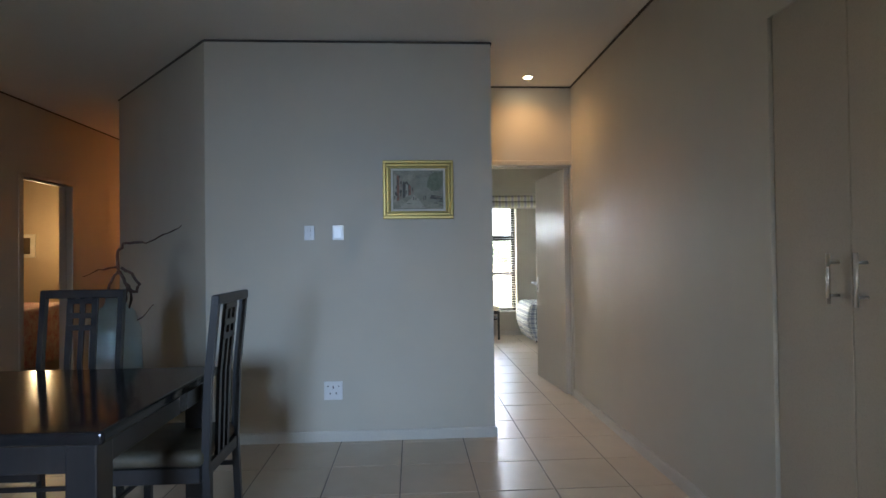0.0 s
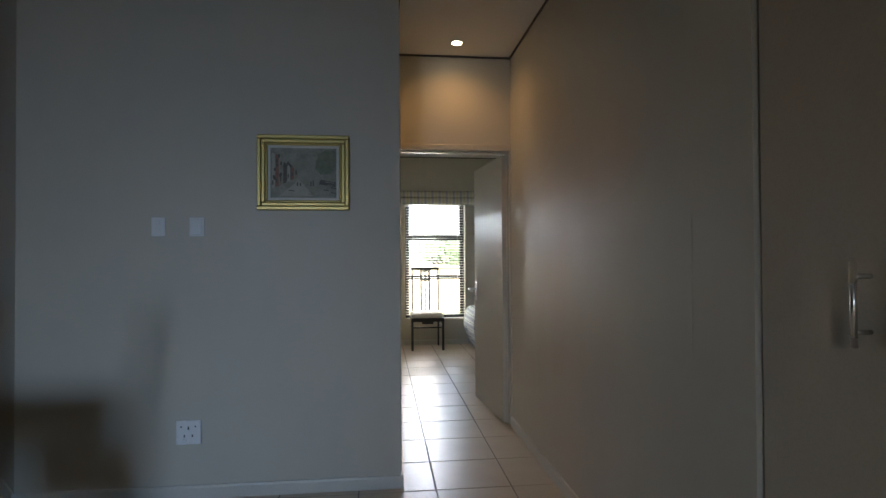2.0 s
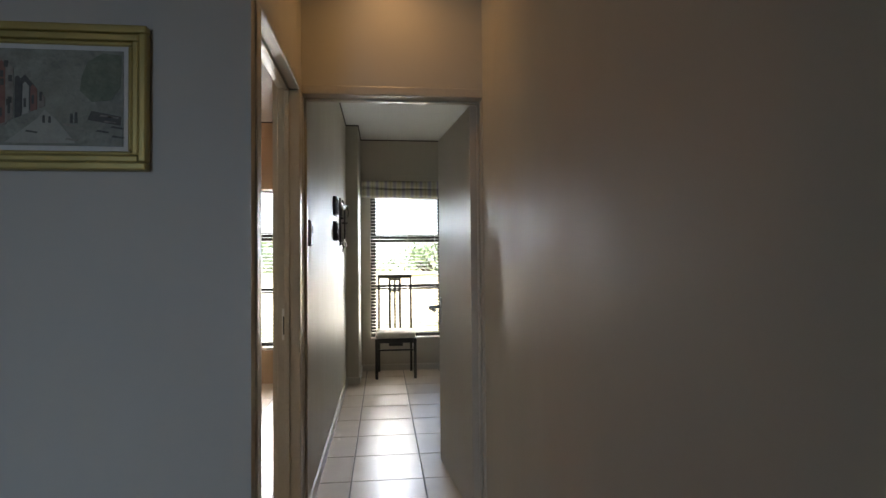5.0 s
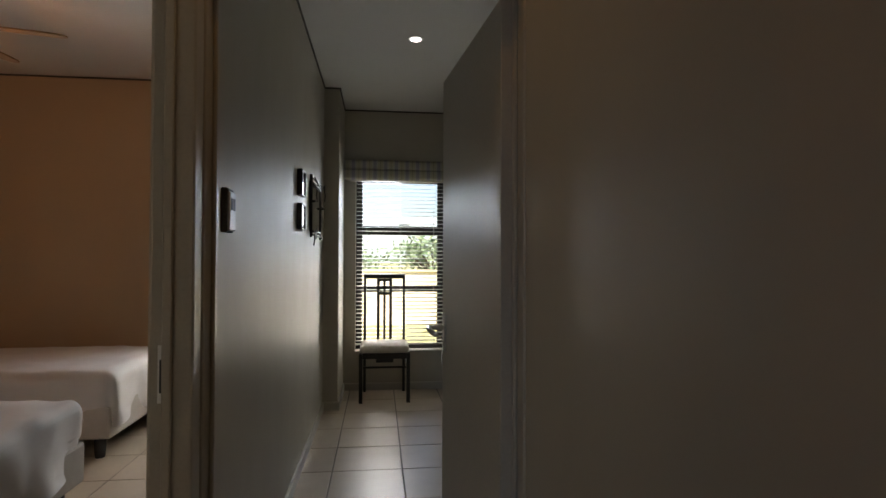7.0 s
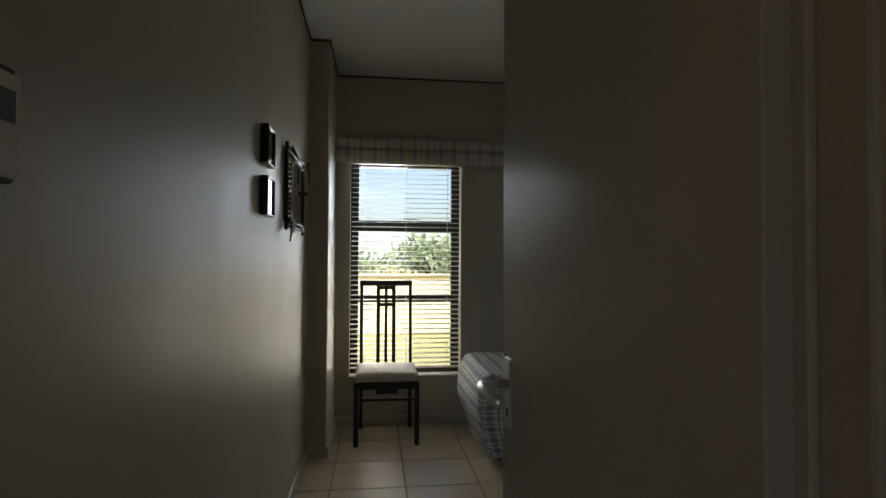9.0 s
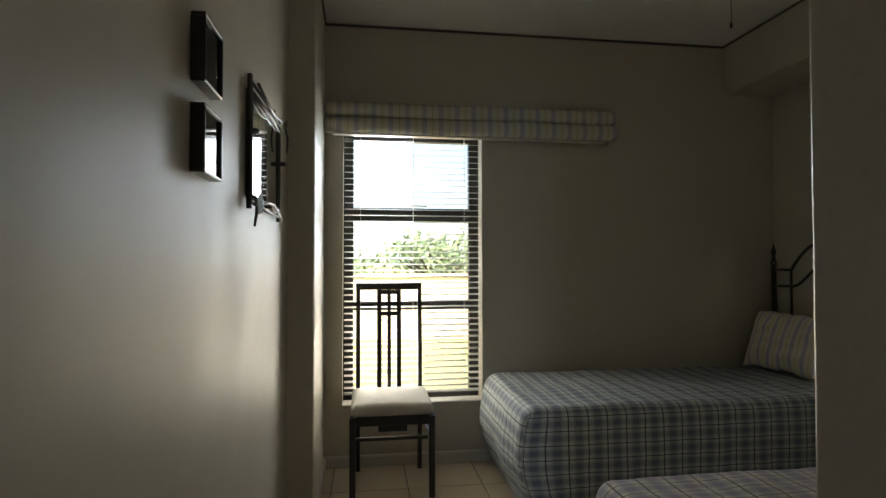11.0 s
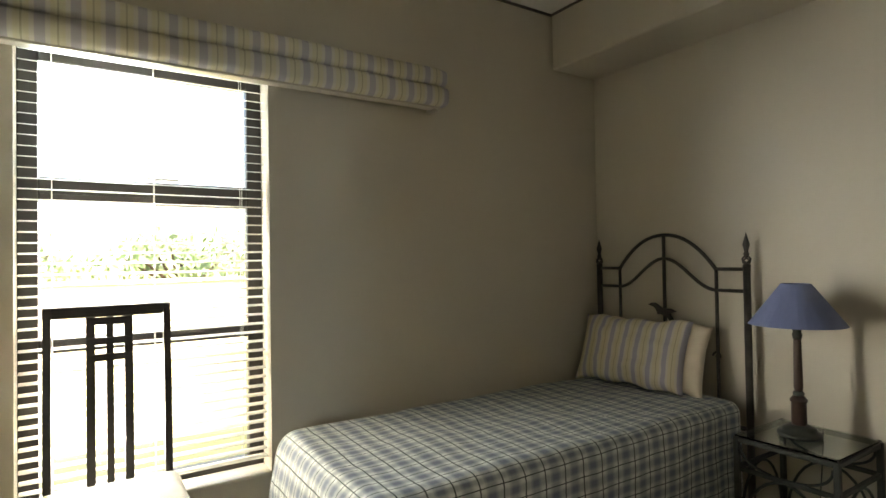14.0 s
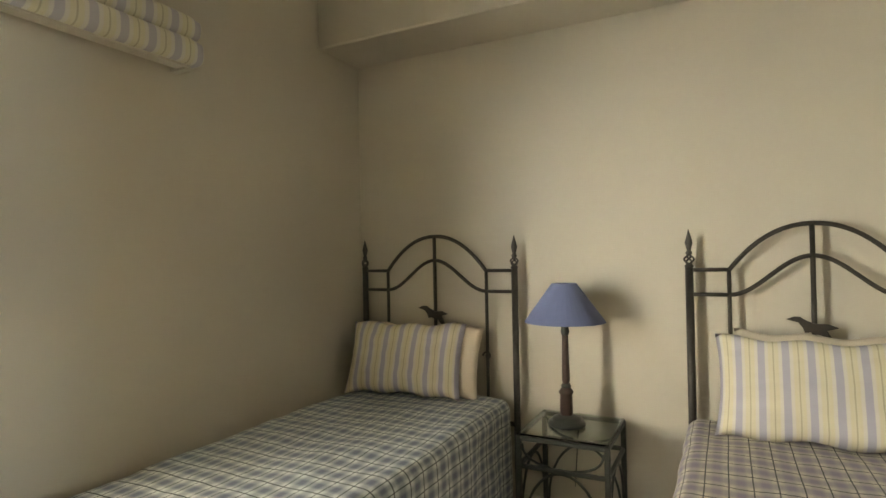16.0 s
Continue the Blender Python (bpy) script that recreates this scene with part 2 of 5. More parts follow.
def stripe_material(name, pale, lilac, yellow, period, bumpy=0.25):
    m, nodes, links, b = material(name, 0.85)
    u, v = uv_metres(nodes, links, 0.003)
    c = mixed(nodes, links, wave(nodes, links, u, period, 0.04, 0.34), pale, lilac)
    c = mixed(nodes, links, wave(nodes, links, u, period, 0.48, 0.90), c, yellow)
    c = mixed(nodes, links, wave(nodes, links, u, period, 0.66, 0.72), c, tuple(0.72 * k for k in yellow))
    links.new(c, b.inputs["Base Color"])
    weave_bump(nodes, links, b, bumpy)
    return m


M_PLAID = plaid_material("blue_green_plaid", (0.54, 0.58, 0.56), (0.16, 0.19, 0.25), (0.07, 0.085, 0.085), 0.093, 0.065)
M_PLAID_LILAC = plaid_material("lilac_yellow_plaid", (0.50, 0.465, 0.39), (0.28, 0.245, 0.31), (0.09, 0.09, 0.09), 0.093, 0.065)
M_STRIPE = stripe_material("lilac_yellow_stripe", (0.57, 0.54, 0.48), (0.37, 0.355, 0.43), (0.57, 0.525, 0.37), 0.078)
M_STRIPE_BLIND = stripe_material("striped_blind_cloth", (0.58, 0.56, 0.50), (0.41, 0.39, 0.43), (0.58, 0.55, 0.40), 0.10, 0.15)
M_FLORAL = surface("pink_floral_cloth", (0.55, 0.20, 0.20), (0.72, 0.66, 0.58), 0.85, scale=14, fine=30, bump=0.2)


def glass_material(name, tint, rough=0.0):
    m, nodes, links, b = material(name, rough)
    b.inputs["Base Color"].default_value = (*tint, 1)
    b.inputs["Transmission Weight"].default_value = 1.0
    b.inputs["IOR"].default_value = 1.45
    return m


def pane_material():
    m = bpy.data.materials.new("window_pane")
    m.use_nodes = True
    nodes, links = m.node_tree.nodes, m.node_tree.links
    nodes.clear()
    t, g, mix, out = (nodes.new(k) for k in ("ShaderNodeBsdfTransparent", "ShaderNodeBsdfGlossy", "ShaderNodeMixShader", "ShaderNodeOutputMaterial"))
    g.inputs["Roughness"].default_value = 0.02
    fr = nodes.new("ShaderNodeFresnel")
    fr.inputs[0].default_value = 1.45
    links.new(fr.outputs[0], mix.inputs[0])
    links.new(t.outputs[0], mix.inputs[1])
    links.new(g.outputs[0], mix.inputs[2])
    links.new(mix.outputs[0], out.inputs[0])
    return m


M_GLASS = glass_material("greenish_glass", (0.82, 0.93, 0.88))
M_VASE = glass_material("blue_green_vase_glass", (0.42, 0.52, 0.52), 0.3)
M_VASE.node_tree.nodes["Principled BSDF"].inputs["Transmission Weight"].default_value = 0.55
M_PANE = pane_material()
M_MIRROR, _n, _l, _b = material("mirror_silver", 0.02, 1.0)
_b.inputs["Base Color"].default_value = (0.86, 0.87, 0.86, 1)


def glowing(name, colour, strength):
    m, nodes, links, b = material(name, 0.4)
    b.inputs["Base Color"].default_value = (0.8, 0.8, 0.8, 1)
    b.inputs["Emission Color"].default_value = (*colour, 1)
    b.inputs["Emission Strength"].default_value = strength
    return m


M_LAMP_WARM = glowing("warm_lamp_glass", (1.0, 0.80, 0.50), 5)
M_LAMP_WHITE = glowing("white_lamp_glass", (1.0, 0.93, 0.85), 3)


# ---- mesh helpers ----
def put_bm(name, bm, mat, smooth=False):
    me = bpy.data.meshes.new(name)
    bmesh.ops.recalc_face_normals(bm, faces=bm.faces)
    bm.to_mesh(me)
    bm.free()
    me.materials.append(mat)
    for p in me.polygons:
        p.material_index = 0
    if smooth:
        for p in me.polygons:
            p.use_smooth = True
    return new(name, me)


def part(name, bm, mat, parent, label="", smooth=False):
    ob = put_bm(name, bm, mat, smooth)
    ob.parent = parent
    if label:
        ob["label"] = label
    return ob


def thing(name, place, label, category, group="", rz=0):
    ob = new(name)
    ob.empty_display_size = 0.1
    ob.matrix_basis = pose(*place, 0, 0, rz)
    return tagged(ob, label, category, group)


def add_box(bm, lo, hi, bevel=0.0, seg=1):
    c = [(lo[i] + hi[i]) / 2 for i in range(3)]
    s = [abs(hi[i] - lo[i]) for i in range(3)]
    got = bmesh.ops.create_cube(bm, size=1, matrix=Matrix.LocRotScale(c, None, s))
    if bevel > 0:
        edges = {e for v in got["verts"] for e in v.link_edges}
        bmesh.ops.bevel(bm, geom=list(edges), offset=min(bevel, min(s) * 0.45), segments=seg, affect="EDGES", profile=0.5)
    return bm


def box(lo, hi, bevel=0.0, seg=1):
    return add_box(bmesh.new(), lo, hi, bevel, seg)


def add_tube(bm, pts, r, sides=8, closed=False):
    """A tube along points; r is one radius or one for each point."""
    pts = [Vector(p) for p in pts]
    n = len(pts)
    rs = r if isinstance(r, (list, tuple)) else [r] * n
    rings, up = [], Vector((0.123, 0.456, 0.88)).normalized()
    for i, p in enumerate(pts):
        a = pts[(i + 1) % n] if closed or i < n - 1 else p
        b = pts[i - 1] if closed or i > 0 else p
        d = (a - b).normalized()
        x = d.cross(up).normalized()
        y = x.cross(d).normalized()
        rings.append([bm.verts.new(p + rs[i] * (math.cos(2 * math.pi * k / sides) * x + math.sin(2 * math.pi * k / sides) * y)) for k in range(sides)])
    for i in range(n if closed else n - 1):
        p, q = rings[i], rings[(i + 1) % n]
        for k in range(sides):
            bm.faces.new((p[k], p[(k + 1) % sides], q[(k + 1) % sides], q[k]))
    if not closed:
        bm.faces.new(rings[0][::-1])
        bm.faces.new(rings[-1])
    return bm


def tube(pts, r, sides=8, closed=False):
    return add_tube(bmesh.new(), pts, r, sides, closed)


def add_lathe(bm, profile, sides=24, centre=(0, 0, 0)):
    """Profile: (radius, height) from bottom to top, turned about z."""
    rings = []
    for r, z in profile:
        rings.append([bm.verts.new((centre[0] + max(r, 1e-4) * math.cos(2 * math.pi * k / sides), centre[1] + max(r, 1e-4) * math.sin(2 * math.pi * k / sides), centre[2] + z)) for k in range(sides)])
    for p, q in zip(rings, rings[1:]):
        for k in range(sides):
            bm.faces.new((p[k], p[(k + 1) % sides], q[(k + 1) % sides], q[k]))
    bm.faces.new(rings[0][::-1])
    bm.faces.new(rings[-1])
    return bm


def lathe(profile, sides=24, centre=(0, 0, 0)):
    return add_lathe(bmesh.new(), profile, sides, centre)


def soft_block(size, r, step=0.03, rumple=0.004, seed=0, open_bottom=False, taper=0.0, scale=6.0):
    """A padded block from z 0 to size z, centred in x and y, with rounded edges, uneven cloth, and a UV map in metres that runs on over the edges."""
    sx, sy, sz = size
    bm = bmesh.new()
    uv = bm.loops.layers.uv.new("UVMap")
    seen = {}

    def vert(p):
        key = tuple(round(c, 4) for c in p)
        if key not in seen:
            q = Vector([max(min(c, h - r), l + r) for c, l, h in zip(p, (-sx / 2, -sy / 2, 0 if not open_bottom else -1), (sx / 2, sy / 2, sz))])
            d = Vector(p) - q
            out = q + d.normalized() * r if d.length > 1e-6 else Vector(p)
            n = d.normalized() if d.length > 1e-6 else Vector((0, 0, 1))
            w = noise.noise(out * scale + Vector((seed, 3.1 * seed, 0))) + 0.5 * noise.noise(out * scale * 2.7 + Vector((0, seed, 7)))
            out = out + n * rumple * w
            k = 1 - taper * (1 - out.z / sz)
            seen[key] = bm.verts.new((out.x * k, out.y * k, out.z))
        return seen[key]

    def cuts(l):
        n = max(2, round(l / step))
        inner = [i / n * l for i in range(n + 1)]
        return sorted({round(v, 5) for v in inner + [r * 0.3, r * 0.65, r, l - r, l - 0.65 * r, l - 0.3 * r]})

    cx, cy, cz = [v - sx / 2 for v in cuts(sx)], [v - sy / 2 for v in cuts(sy)], cuts(sz)

    def sheet(a, b, place, uvs, panel=0):
        for a0, a1 in zip(a, a[1:]):
            for b0, b1 in zip(b, b[1:]):
                corners = ((a0, b0), (a1, b0), (a1, b1), (a0, b1))
                vs = [vert(place(*c)) for c in corners]
                if len(set(vs)) < 4:
                    continue
                f = bm.faces.new(vs)
                f.smooth = True
                f.material_index = panel
                for lp, c in zip(f.loops, corners):
                    lp[uv].uv = uvs(*c)

    sheet(cx, cy, lambda a, b: (a, b, sz), lambda a, b: (a, b))
    for s in (-1, 1):
        sheet(cx, cz, lambda a, b: (a, s * sy / 2, b), lambda a, b: (a, s * (sy / 2 + sz - b)), 1 if s < 0 else 2)
        sheet(cy, cz, lambda a, b: (s * sx / 2, a, b), lambda a, b: (s * (sx / 2 + sz - b), a), 3 if s < 0 else 4)
    if not open_bottom:
        sheet(cx, cy, lambda a, b: (a, b, 0), lambda a, b: (a, b))
    return bm


def pillow_bm(w, h, t, seed=0, n=26):
    """A filled pillow that lies in x (width) and z (height), with its thickness along y; UV in metres."""
    bm = bmesh.new()
    uv = bm.loops.layers.uv.new("UVMap")
    rows = {}
    for side in (-1, 1):
        for i in range(n + 1):
            for j in range(n + 1):
                u, v = 2 * i / n - 1, 2 * j / n - 1
                edge = i in (0, n) or j in (0, n)
                if edge and side == 1:
                    rows[side, i, j] = rows[-1, i, j]
                    continue
                full = (max(0, 1 - abs(u) ** 3.2) * max(0, 1 - abs(v) ** 3.2)) ** 0.55
                pull = 1 - 0.055 * (1 - abs(v) ** 2) * abs(u) ** 4
                pull2 = 1 - 0.075 * (1 - abs(u) ** 2) * abs(v) ** 4
                bump = 0.012 * noise.noise(Vector((u * 3 + seed, v * 3, side))) + 0.005 * noise.noise(Vector((u * 8, v * 7 + seed, side)))
                ripple = 0.008 * math.sin(9 * u + seed) * abs(v) ** 3
                rows[side, i, j] = bm.verts.new((u * w / 2 * pull, side * (t / 2 * full) + bump * full + (0.006 * noise.noise(Vector((u * 5, v * 5, seed))) if edge else 0), (v * h / 2 + ripple) * pull2))
        for i in range(n):
            for j in range(n):
                f = bm.faces.new([rows[side, a, b] for a, b in ((i, j), (i + 1, j), (i + 1, j + 1), (i, j + 1))])
                f.smooth = True
                for lp, (a, b) in zip(f.loops, ((i, j), (i + 1, j), (i + 1, j + 1), (i, j + 1))):
                    lp[uv].uv = ((a / n - 0.5) * w + 0.02 * seed, (b / n - 0.5) * h)
    return bm


def structure(name, bm, mat, label, category):
    return tagged(put_bm(name, bm, mat), label, category, kind="structure")

# ---- the plan ----
CEIL, CEIL_B, ZT = 2.72, 2.665, 2.80   # dining and passage, bedroom, top of the walls
PIC_Y = 3.88          # face of the wall with the painting
PAS_L, PAS_R = 0.605, 1.457   # passage walls
DOOR_Y0, DOOR_Y1 = 4.87, 4.99  # wall with the bedroom door
LW = 0.603            # bedroom wall with the mirror
PIER_X, PIER_Y = 0.728, 8.03
WIN_Y = 8.705          # bedroom wall with the window
BED_X = 3.70          # bedroom wall with the headboards
WIN = (0.837, 1.692, 0.357, 2.05)
TH, TH2 = 0.13, 0.09


def wall_run(name, p, q, z0, z1, thick, mat, label, holes=()):
    """A wall whose seen face runs from p to q, its thickness to the left of that way; holes: (from, to, low, high) along the run."""
    a, b = Vector((*p, 0)), Vector((*q, 0))
    d = (b - a).normalized()
    n = Vector((-d.y, d.x, 0))
    length = (b - a).length
    bm = bmesh.new()
    cuts = sorted({0.0, length, *[v for h in holes for v in h[:2]]})

    def block(u0, u1, l, h):
        if u1 - u0 < 1e-4 or h - l < 1e-4:
            return
        vs = []
        for z in (l, h):
            for u, k in ((u0, 0), (u1, 0), (u1, thick), (u0, thick)):
                w = a + d * u + n * k
                vs.append(bm.verts.new((w.x, w.y, z)))
        for f in ((0, 1, 2, 3), (4, 5, 6, 7), (0, 1, 5, 4), (1, 2, 6, 5), (2, 3, 7, 6), (3, 0, 4, 7)):
            bm.faces.new([vs[i] for i in f])

    for u0, u1 in zip(cuts, cuts[1:]):
        hole = next((h for h in holes if h[0] <= u0 + 1e-6 and h[1] >= u1 - 1e-6), None)
        if hole:
            block(u0, u1, z0, hole[2])
            block(u0, u1, hole[3], z1)
        else:
            block(u0, u1, z0, z1)
    bmesh.ops.remove_doubles(bm, verts=bm.verts, dist=1e-5)
    inside = [f for f in bm.faces if all(len(e.link_faces) > 2 for e in f.edges)]
    bmesh.ops.delete(bm, geom=inside, context="FACES")
    return structure(name, bm, mat, label, "wall")


GREIGE = "smooth greige satin-painted plaster wall"
HEAD = 2.025
NB0, NB1 = 3.975, 4.805   # opening into the twin room, along y
# the room with the dining table
wall_run("wall_painting", (PAS_L, PIC_Y), (-1.335, PIC_Y), 0, ZT, -TH2, M_WALL, GREIGE)
wall_run("wall_angled", (-1.335, PIC_Y), (-2.63, 5.33), 0, ZT, -TH, M_WALL, GREIGE)
wall_run("wall_side_passage_inner", (-2.63, 5.33), (-2.63, 9.0), 0, ZT, -TH, M_WALL, GREIGE)
wall_run("wall_side_passage_outer", (-3.50, 9.0), (-3.50, -2.9), 0, ZT, -TH, M_WALL, GREIGE, [(9.0 - 6.11, 9.0 - 5.34, 0, 2.02)])
wall_run("wall_side_passage_end", (-2.63, 9.0), (-3.50, 9.0), 0, ZT, -TH, M_WALL, GREIGE)
wall_run("wall_dining_back", (-3.50, -2.9), (PAS_R, -2.9), 0, ZT, -TH, M_WALL, GREIGE, [(2.1, 3.1, 0.98, 2.0)])
wall_run("wall_passage_outer", (PAS_R, -2.9), (PAS_R, DOOR_Y0), 0, ZT, -TH, M_WALL, GREIGE, [(2.9 + 1.385, 2.9 + 2.185, 0, 2.165)])
# the passage
wall_run("wall_passage_inner", (PAS_L, DOOR_Y0), (PAS_L, PIC_Y + TH2), 0, ZT, -TH2, M_WALL, GREIGE, [(DOOR_Y0 - NB1, DOOR_Y0 - PIC_Y - TH2, 0, HEAD)])
wall_run("wall_bedroom_door", (PAS_L - TH, DOOR_Y0), (BED_X, DOOR_Y0), 0, ZT, TH - 0.01, M_WALL, GREIGE, [(TH - 0.012, TH + 0.863, 0, HEAD)])
# the bedroom
wall_run("wall_mirror", (LW, PIER_Y), (LW, DOOR_Y1), 0, ZT, -TH, M_WALL, GREIGE)
structure("wall_pier", box((LW - TH, PIER_Y, 0), (PIER_X, WIN_Y, ZT), 0.006), M_WALL, "plastered pier beside the window, greige paint", "wall")
wall_run("wall_window", (BED_X + TH, WIN_Y), (LW - TH, WIN_Y), 0, ZT, -0.24, M_WALL, GREIGE, [(BED_X + TH - WIN[1], BED_X + TH - WIN[0], WIN[2], WIN[3])])
wall_run("wall_headboards", (BED_X, DOOR_Y1), (BED_X, WIN_Y), 0, ZT, -TH, M_WALL, GREIGE)
structure("ceiling_beam", box((3.345, DOOR_Y1, 2.335), (BED_X, WIN_Y, ZT), 0.008), M_WALL, "boxed plaster beam under the ceiling, greige paint", "beam")
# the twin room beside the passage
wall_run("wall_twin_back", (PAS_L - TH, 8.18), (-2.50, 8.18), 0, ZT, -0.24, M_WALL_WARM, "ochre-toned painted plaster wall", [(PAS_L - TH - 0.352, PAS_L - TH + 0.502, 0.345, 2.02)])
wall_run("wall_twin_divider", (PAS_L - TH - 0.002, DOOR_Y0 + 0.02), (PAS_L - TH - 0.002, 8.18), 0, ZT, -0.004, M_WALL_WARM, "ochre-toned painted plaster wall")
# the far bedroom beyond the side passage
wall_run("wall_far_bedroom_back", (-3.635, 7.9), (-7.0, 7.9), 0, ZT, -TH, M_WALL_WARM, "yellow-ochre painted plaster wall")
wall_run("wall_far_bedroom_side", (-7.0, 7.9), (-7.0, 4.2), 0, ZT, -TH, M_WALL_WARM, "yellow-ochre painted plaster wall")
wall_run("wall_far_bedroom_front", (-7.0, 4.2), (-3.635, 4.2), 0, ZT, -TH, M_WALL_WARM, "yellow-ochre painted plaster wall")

cb = box((-7.3, -3.1, CEIL), (BED_X + TH, 4.93, 2.9))
add_box(cb, (-7.3, 4.93, CEIL), (0.54, 9.2, 2.9))
structure("ceiling_bedroom", box((0.5401, 4.9301, CEIL_B), (BED_X + TH, 9.2, 2.9)), M_CEIL, "flat matt white bedroom ceiling board", "ceiling")
structure("ceiling", cb, M_CEIL, "flat matt white ceiling board", "ceiling")


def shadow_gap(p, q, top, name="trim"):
    """A strip coloured dark like the shaded recess where a wall meets the ceiling."""
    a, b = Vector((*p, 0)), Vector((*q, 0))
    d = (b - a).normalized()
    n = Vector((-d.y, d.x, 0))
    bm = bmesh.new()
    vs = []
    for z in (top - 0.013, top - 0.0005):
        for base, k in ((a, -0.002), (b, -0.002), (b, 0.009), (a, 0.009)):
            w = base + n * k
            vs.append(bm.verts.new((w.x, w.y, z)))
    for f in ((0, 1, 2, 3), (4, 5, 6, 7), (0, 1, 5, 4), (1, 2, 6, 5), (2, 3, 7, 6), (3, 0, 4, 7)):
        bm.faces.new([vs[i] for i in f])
    return structure(name, bm, M_GAP, "thin strip coloured dark as the shadow line under the ceiling", "trim")


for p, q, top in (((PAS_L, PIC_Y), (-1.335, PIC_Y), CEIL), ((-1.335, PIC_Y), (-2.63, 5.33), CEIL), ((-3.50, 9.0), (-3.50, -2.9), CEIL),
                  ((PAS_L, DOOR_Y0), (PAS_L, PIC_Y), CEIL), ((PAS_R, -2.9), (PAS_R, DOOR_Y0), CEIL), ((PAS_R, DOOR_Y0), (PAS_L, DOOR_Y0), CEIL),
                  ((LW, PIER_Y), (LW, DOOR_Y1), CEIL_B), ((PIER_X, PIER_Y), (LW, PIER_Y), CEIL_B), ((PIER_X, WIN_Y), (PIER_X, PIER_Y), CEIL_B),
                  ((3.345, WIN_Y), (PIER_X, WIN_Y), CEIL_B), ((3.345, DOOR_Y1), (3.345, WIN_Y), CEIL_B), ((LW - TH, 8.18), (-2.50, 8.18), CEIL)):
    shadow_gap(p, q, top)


def skirting(p, q):
    a, b = Vector((*p, 0)), Vector((*q, 0))
    d = (b - a).normalized()
    n = Vector((-d.y, d.x, 0))
    bm = bmesh.new()
    prof = ((-0.002, 0.0), (0.013, 0.0), (0.013, 0.058), (0.009, 0.068), (-0.002, 0.070))
    ends = []
    for base in (a, b):
        ends.append([bm.verts.new((base.x + n.x * k, base.y + n.y * k, z)) for k, z in prof])
    m = len(prof)
    for i in range(m):
        bm.faces.new((ends[0][i], ends[0][(i + 1) % m], ends[1][(i + 1) % m], ends[1][i]))
    bm.faces.new(ends[0])
    bm.faces.new(ends[1][::-1])
    return structure("baseboard", bm, M_SKIRT, "low off-white painted skirting board", "baseboard")


SKIRTS = (((PAS_L + 0.013, PIC_Y), (-1.335, PIC_Y)), ((-1.335, PIC_Y), (-2.63, 5.33)), ((PAS_L, NB0 - 0.06), (PAS_L, PIC_Y)),
          ((PAS_R, 2.25), (PAS_R, DOOR_Y0 - 0.01)), ((LW, PIER_Y), (LW, DOOR_Y1)), ((PIER_X + 0.013, PIER_Y), (LW, PIER_Y)),
          ((PIER_X, WIN_Y), (PIER_X, PIER_Y)), ((BED_X, WIN_Y), (PIER_X, WIN_Y)), ((BED_X, DOOR_Y1), (BED_X, WIN_Y)),
          ((-3.50, 5.29), (-3.50, -2.9)), ((-3.50, 9.0), (-3.50, 6.16)))
for p, q in SKIRTS:
    skirting(p, q)

# floors: grout bed, tiles come last
structure("floor", box((-7.2, -3.05, -0.12), (BED_X + TH, WIN_Y + 0.2, -0.003)), M_GROUT, "grey cement grout bed under the floor tiles", "floor")


# ---- door frames and doors ----
def door_frame(name, origin, rz, width, depth, label, head=HEAD):
    """A pressed frame lining an opening of that width along x, from the origin, wall depth along y."""
    top = new(name)
    top.matrix_basis = pose(*origin, 0, 0, rz)
    tagged(top, label, "door frame", kind="structure")
    e, w = 0.006, 0.045
    for nm, lo, hi in (("jamb", (-w, -e, 0), (0.018, depth + e, head + 0.0)), ("jamb", (width - 0.018, -e, 0), (width + w, depth + e, head)),
                       ("head", (-w, -e, head), (width + w, depth + e, head + w))):
        part(nm, box(lo, hi, 0.006, 2), M_TRIM, top)
    for nm, lo, hi in (("stop", (0.018, depth * 0.45, 0), (0.03, depth * 0.7, head - 0.012)), ("stop", (width - 0.03, depth * 0.45, 0), (width - 0.018, depth * 0.7, head - 0.012)),
                       ("stop", (0.018, depth * 0.45, head - 0.012), (width - 0.018, depth * 0.7, head))):
        part(nm, box(lo, hi, 0.003), M_TRIM, top)
    return top


door_frame("door_frame_bedroom", (PAS_L - 0.012, DOOR_Y0, 0), 0, 0.875, TH - 0.01, "greige enamelled steel door frame round the bedroom opening")
f = door_frame("door_frame_twin_room", (PAS_L, NB0, 0), 90, NB1 - NB0, TH2, "greige enamelled steel door frame of the twin room")
part("strike_plate", box((NB1 - NB0 - 0.0195, 0.052, 0.90), (NB1 - NB0 - 0.0172, 0.075, 1.04), 0.001), M_STEEL, f, "steel strike plate")
part("latch_hole", box((NB1 - NB0 - 0.0205, 0.057, 0.925), (NB1 - NB0 - 0.0190, 0.070, 1.005), 0), M_GREY, f, "dark latch slot")
door_frame("door_frame_far_bedroom", (-3.50, 5.34, 0), 90, 0.77, TH, "pale enamelled door frame of the far bedroom", 2.02)


